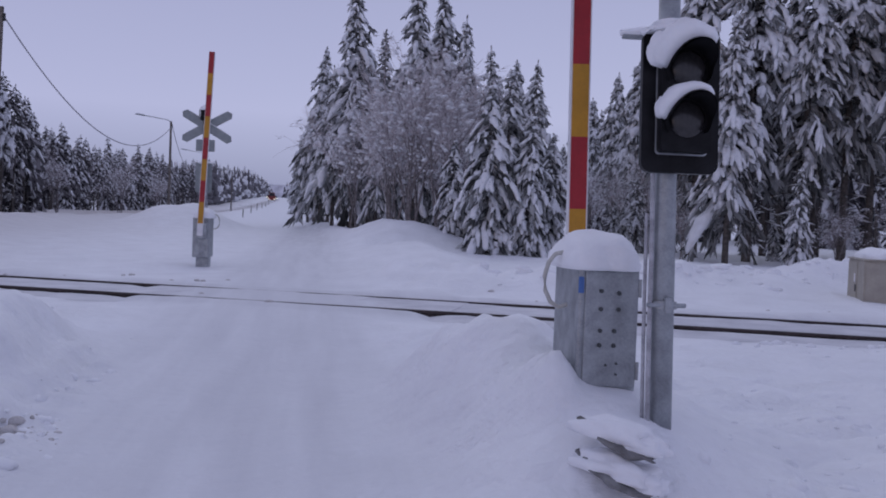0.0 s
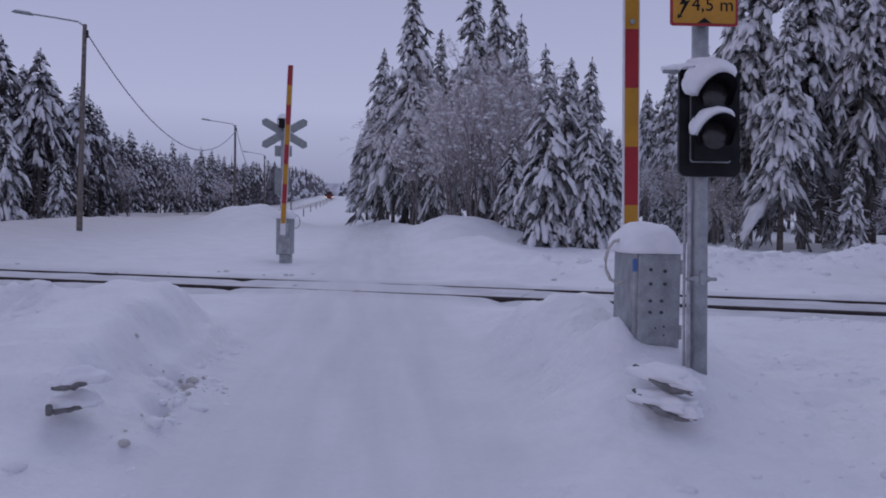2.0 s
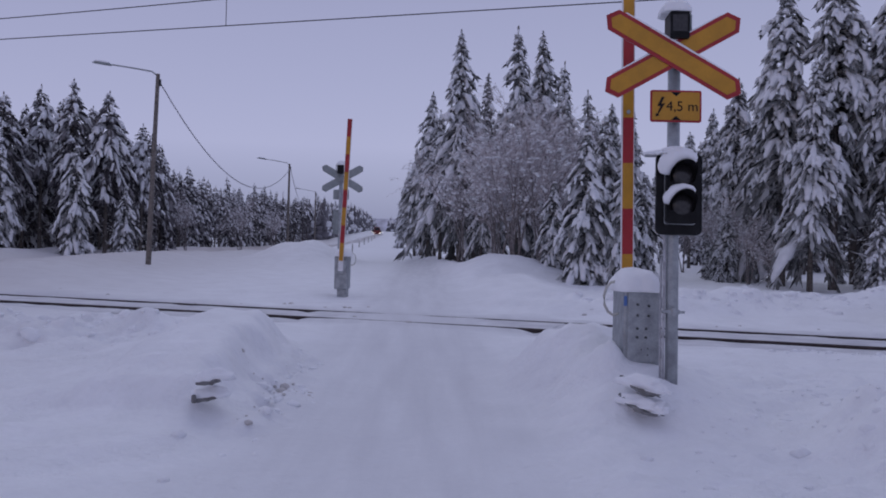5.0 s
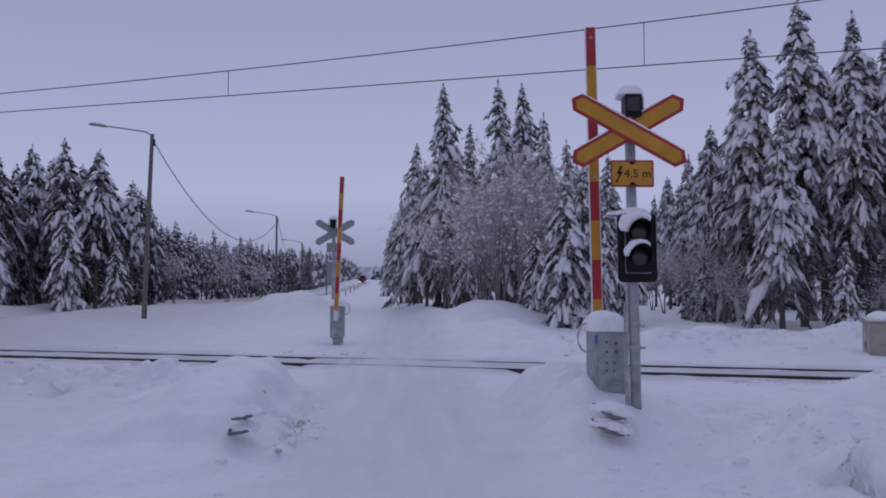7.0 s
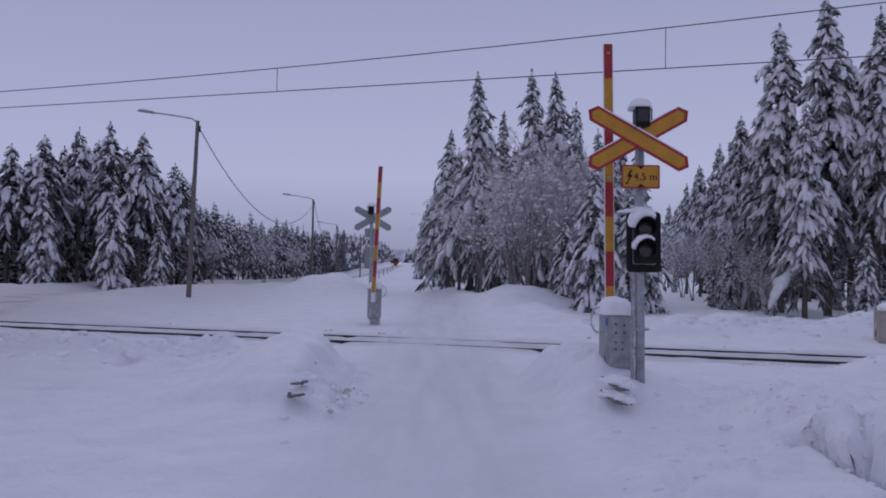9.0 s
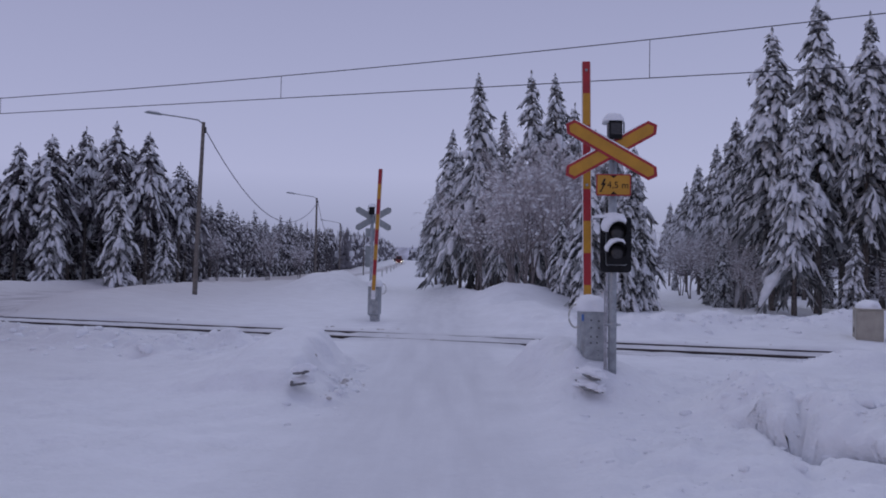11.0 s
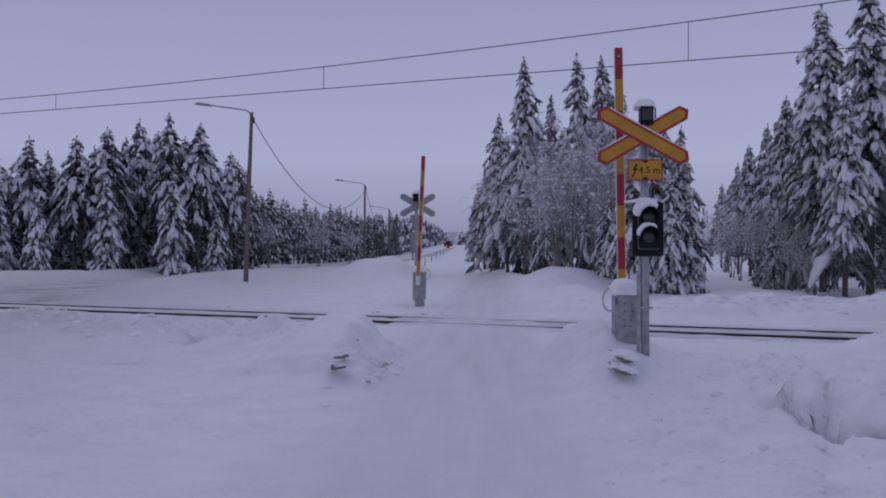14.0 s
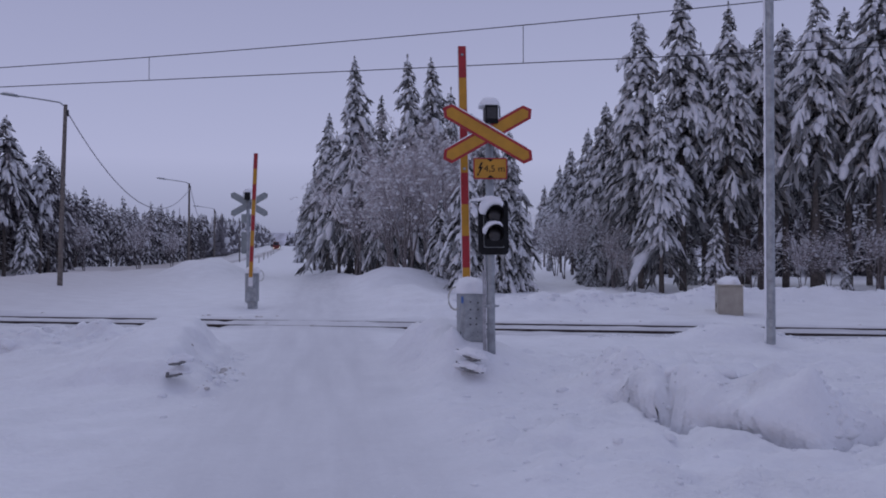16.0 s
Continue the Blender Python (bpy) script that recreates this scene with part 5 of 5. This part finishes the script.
rs = random.Random(77)
foot_x, foot_y = (0.7, 1.27, 1.8, 2.25, 2.9, 3.4, 3.7, 4.5, 6.0), (-0.7, -1.35, -2.06, -2.95, -3.5, -3.75, -3.35, -2.6, -2.4)
spots = []
for k in range(190):
    x = 1.4 + 2.7 * rs.random()
    y = float(np.interp(x, foot_x, foot_y)) + 0.02 + 0.5 * abs(rs.gauss(0, 1))
    spots.append((x, y, 0.02 + 0.055 * rs.random() ** 2.5, -0.5))
for k in range(240):
    x = 0.6 + 5.0 * rs.random()
    y = float(np.interp(x, foot_x, foot_y)) + 0.3 + 3.6 * rs.random()
    spots.append((x, y, 0.015 + 0.045 * rs.random() ** 2, -0.35))
for k in range(620):
    x, y = 0.2 + 4.6 * rs.random(), -6.4 + 7.4 * rs.random()
    spots.append((x, y, 0.007 + 0.03 * rs.random() ** 3, -0.25))
crumbs("scarp_crumbs", "crumbled snow heaped along the ploughed edge", spots)
spots = []
for k in range(260):
    x, y = -15.5 + 8.6 * rs.random(), 3.0 + 0.8 * rs.gauss(0, 1)
    spots.append((x, y, 0.03 + 0.10 * rs.random() ** 2, -0.3))
crumbs("track_ridge_crumbs", "lumpy snow thrown up beside the rails", spots)
spots = []
for k in range(300):
    x = -3 + 16 * rs.random()
    y = 12.4 + min(6.5, max(0, 0.9 * (x + 1.4))) + 1.0 * rs.gauss(0, 1)
    spots.append((x, y, 0.04 + 0.12 * rs.random() ** 2, -0.3))
for k in range(70):
    y = -0.2 + 2.0 * rs.gauss(0, 0.6)
    x = -3.14 - 0.384 * (y + 1.6) + 0.13 * rs.gauss(0, 1)
    spots.append((x, y, 0.012 + 0.05 * rs.random() ** 2.4, -0.3))
for k in range(160):
    x, y = 1.0 + 9 * rs.random(), 5.6 + 0.25 * rs.gauss(0, 1)
    spots.append((x, y, 0.015 + 0.04 * rs.random() ** 2, 0.0))
crumbs("bank_crumbs", "small lumps of snow on the banks", spots)
spots = []
for k in range(22):
    q = rs.random() ** 0.8
    spots.append((-4.2 + 1.0 * q + 0.09 * rs.gauss(0, 1), 0.9 - 2.4 * q + 0.1 * rs.gauss(0, 1), 0.005 + 0.013 * rs.random() ** 2, -0.3))
for k in range(70):
    spots.append((-3.78 + 0.16 * rs.gauss(0, 1), 0.0 + 0.16 * rs.gauss(0, 1), 0.006 + 0.022 * rs.random() ** 2, -0.2))
crumbs("dirty_crumbs", "dirty crumbs of ploughed snow below the bank", spots, DIRTYSNOW)
for k in range(34):
    clod(-1 + 8 * rc.random(), 6.1 + 0.35 * rc.random(), 0.014 + 0.016 * rc.random(), BARK, "small dark stone beside the rails")
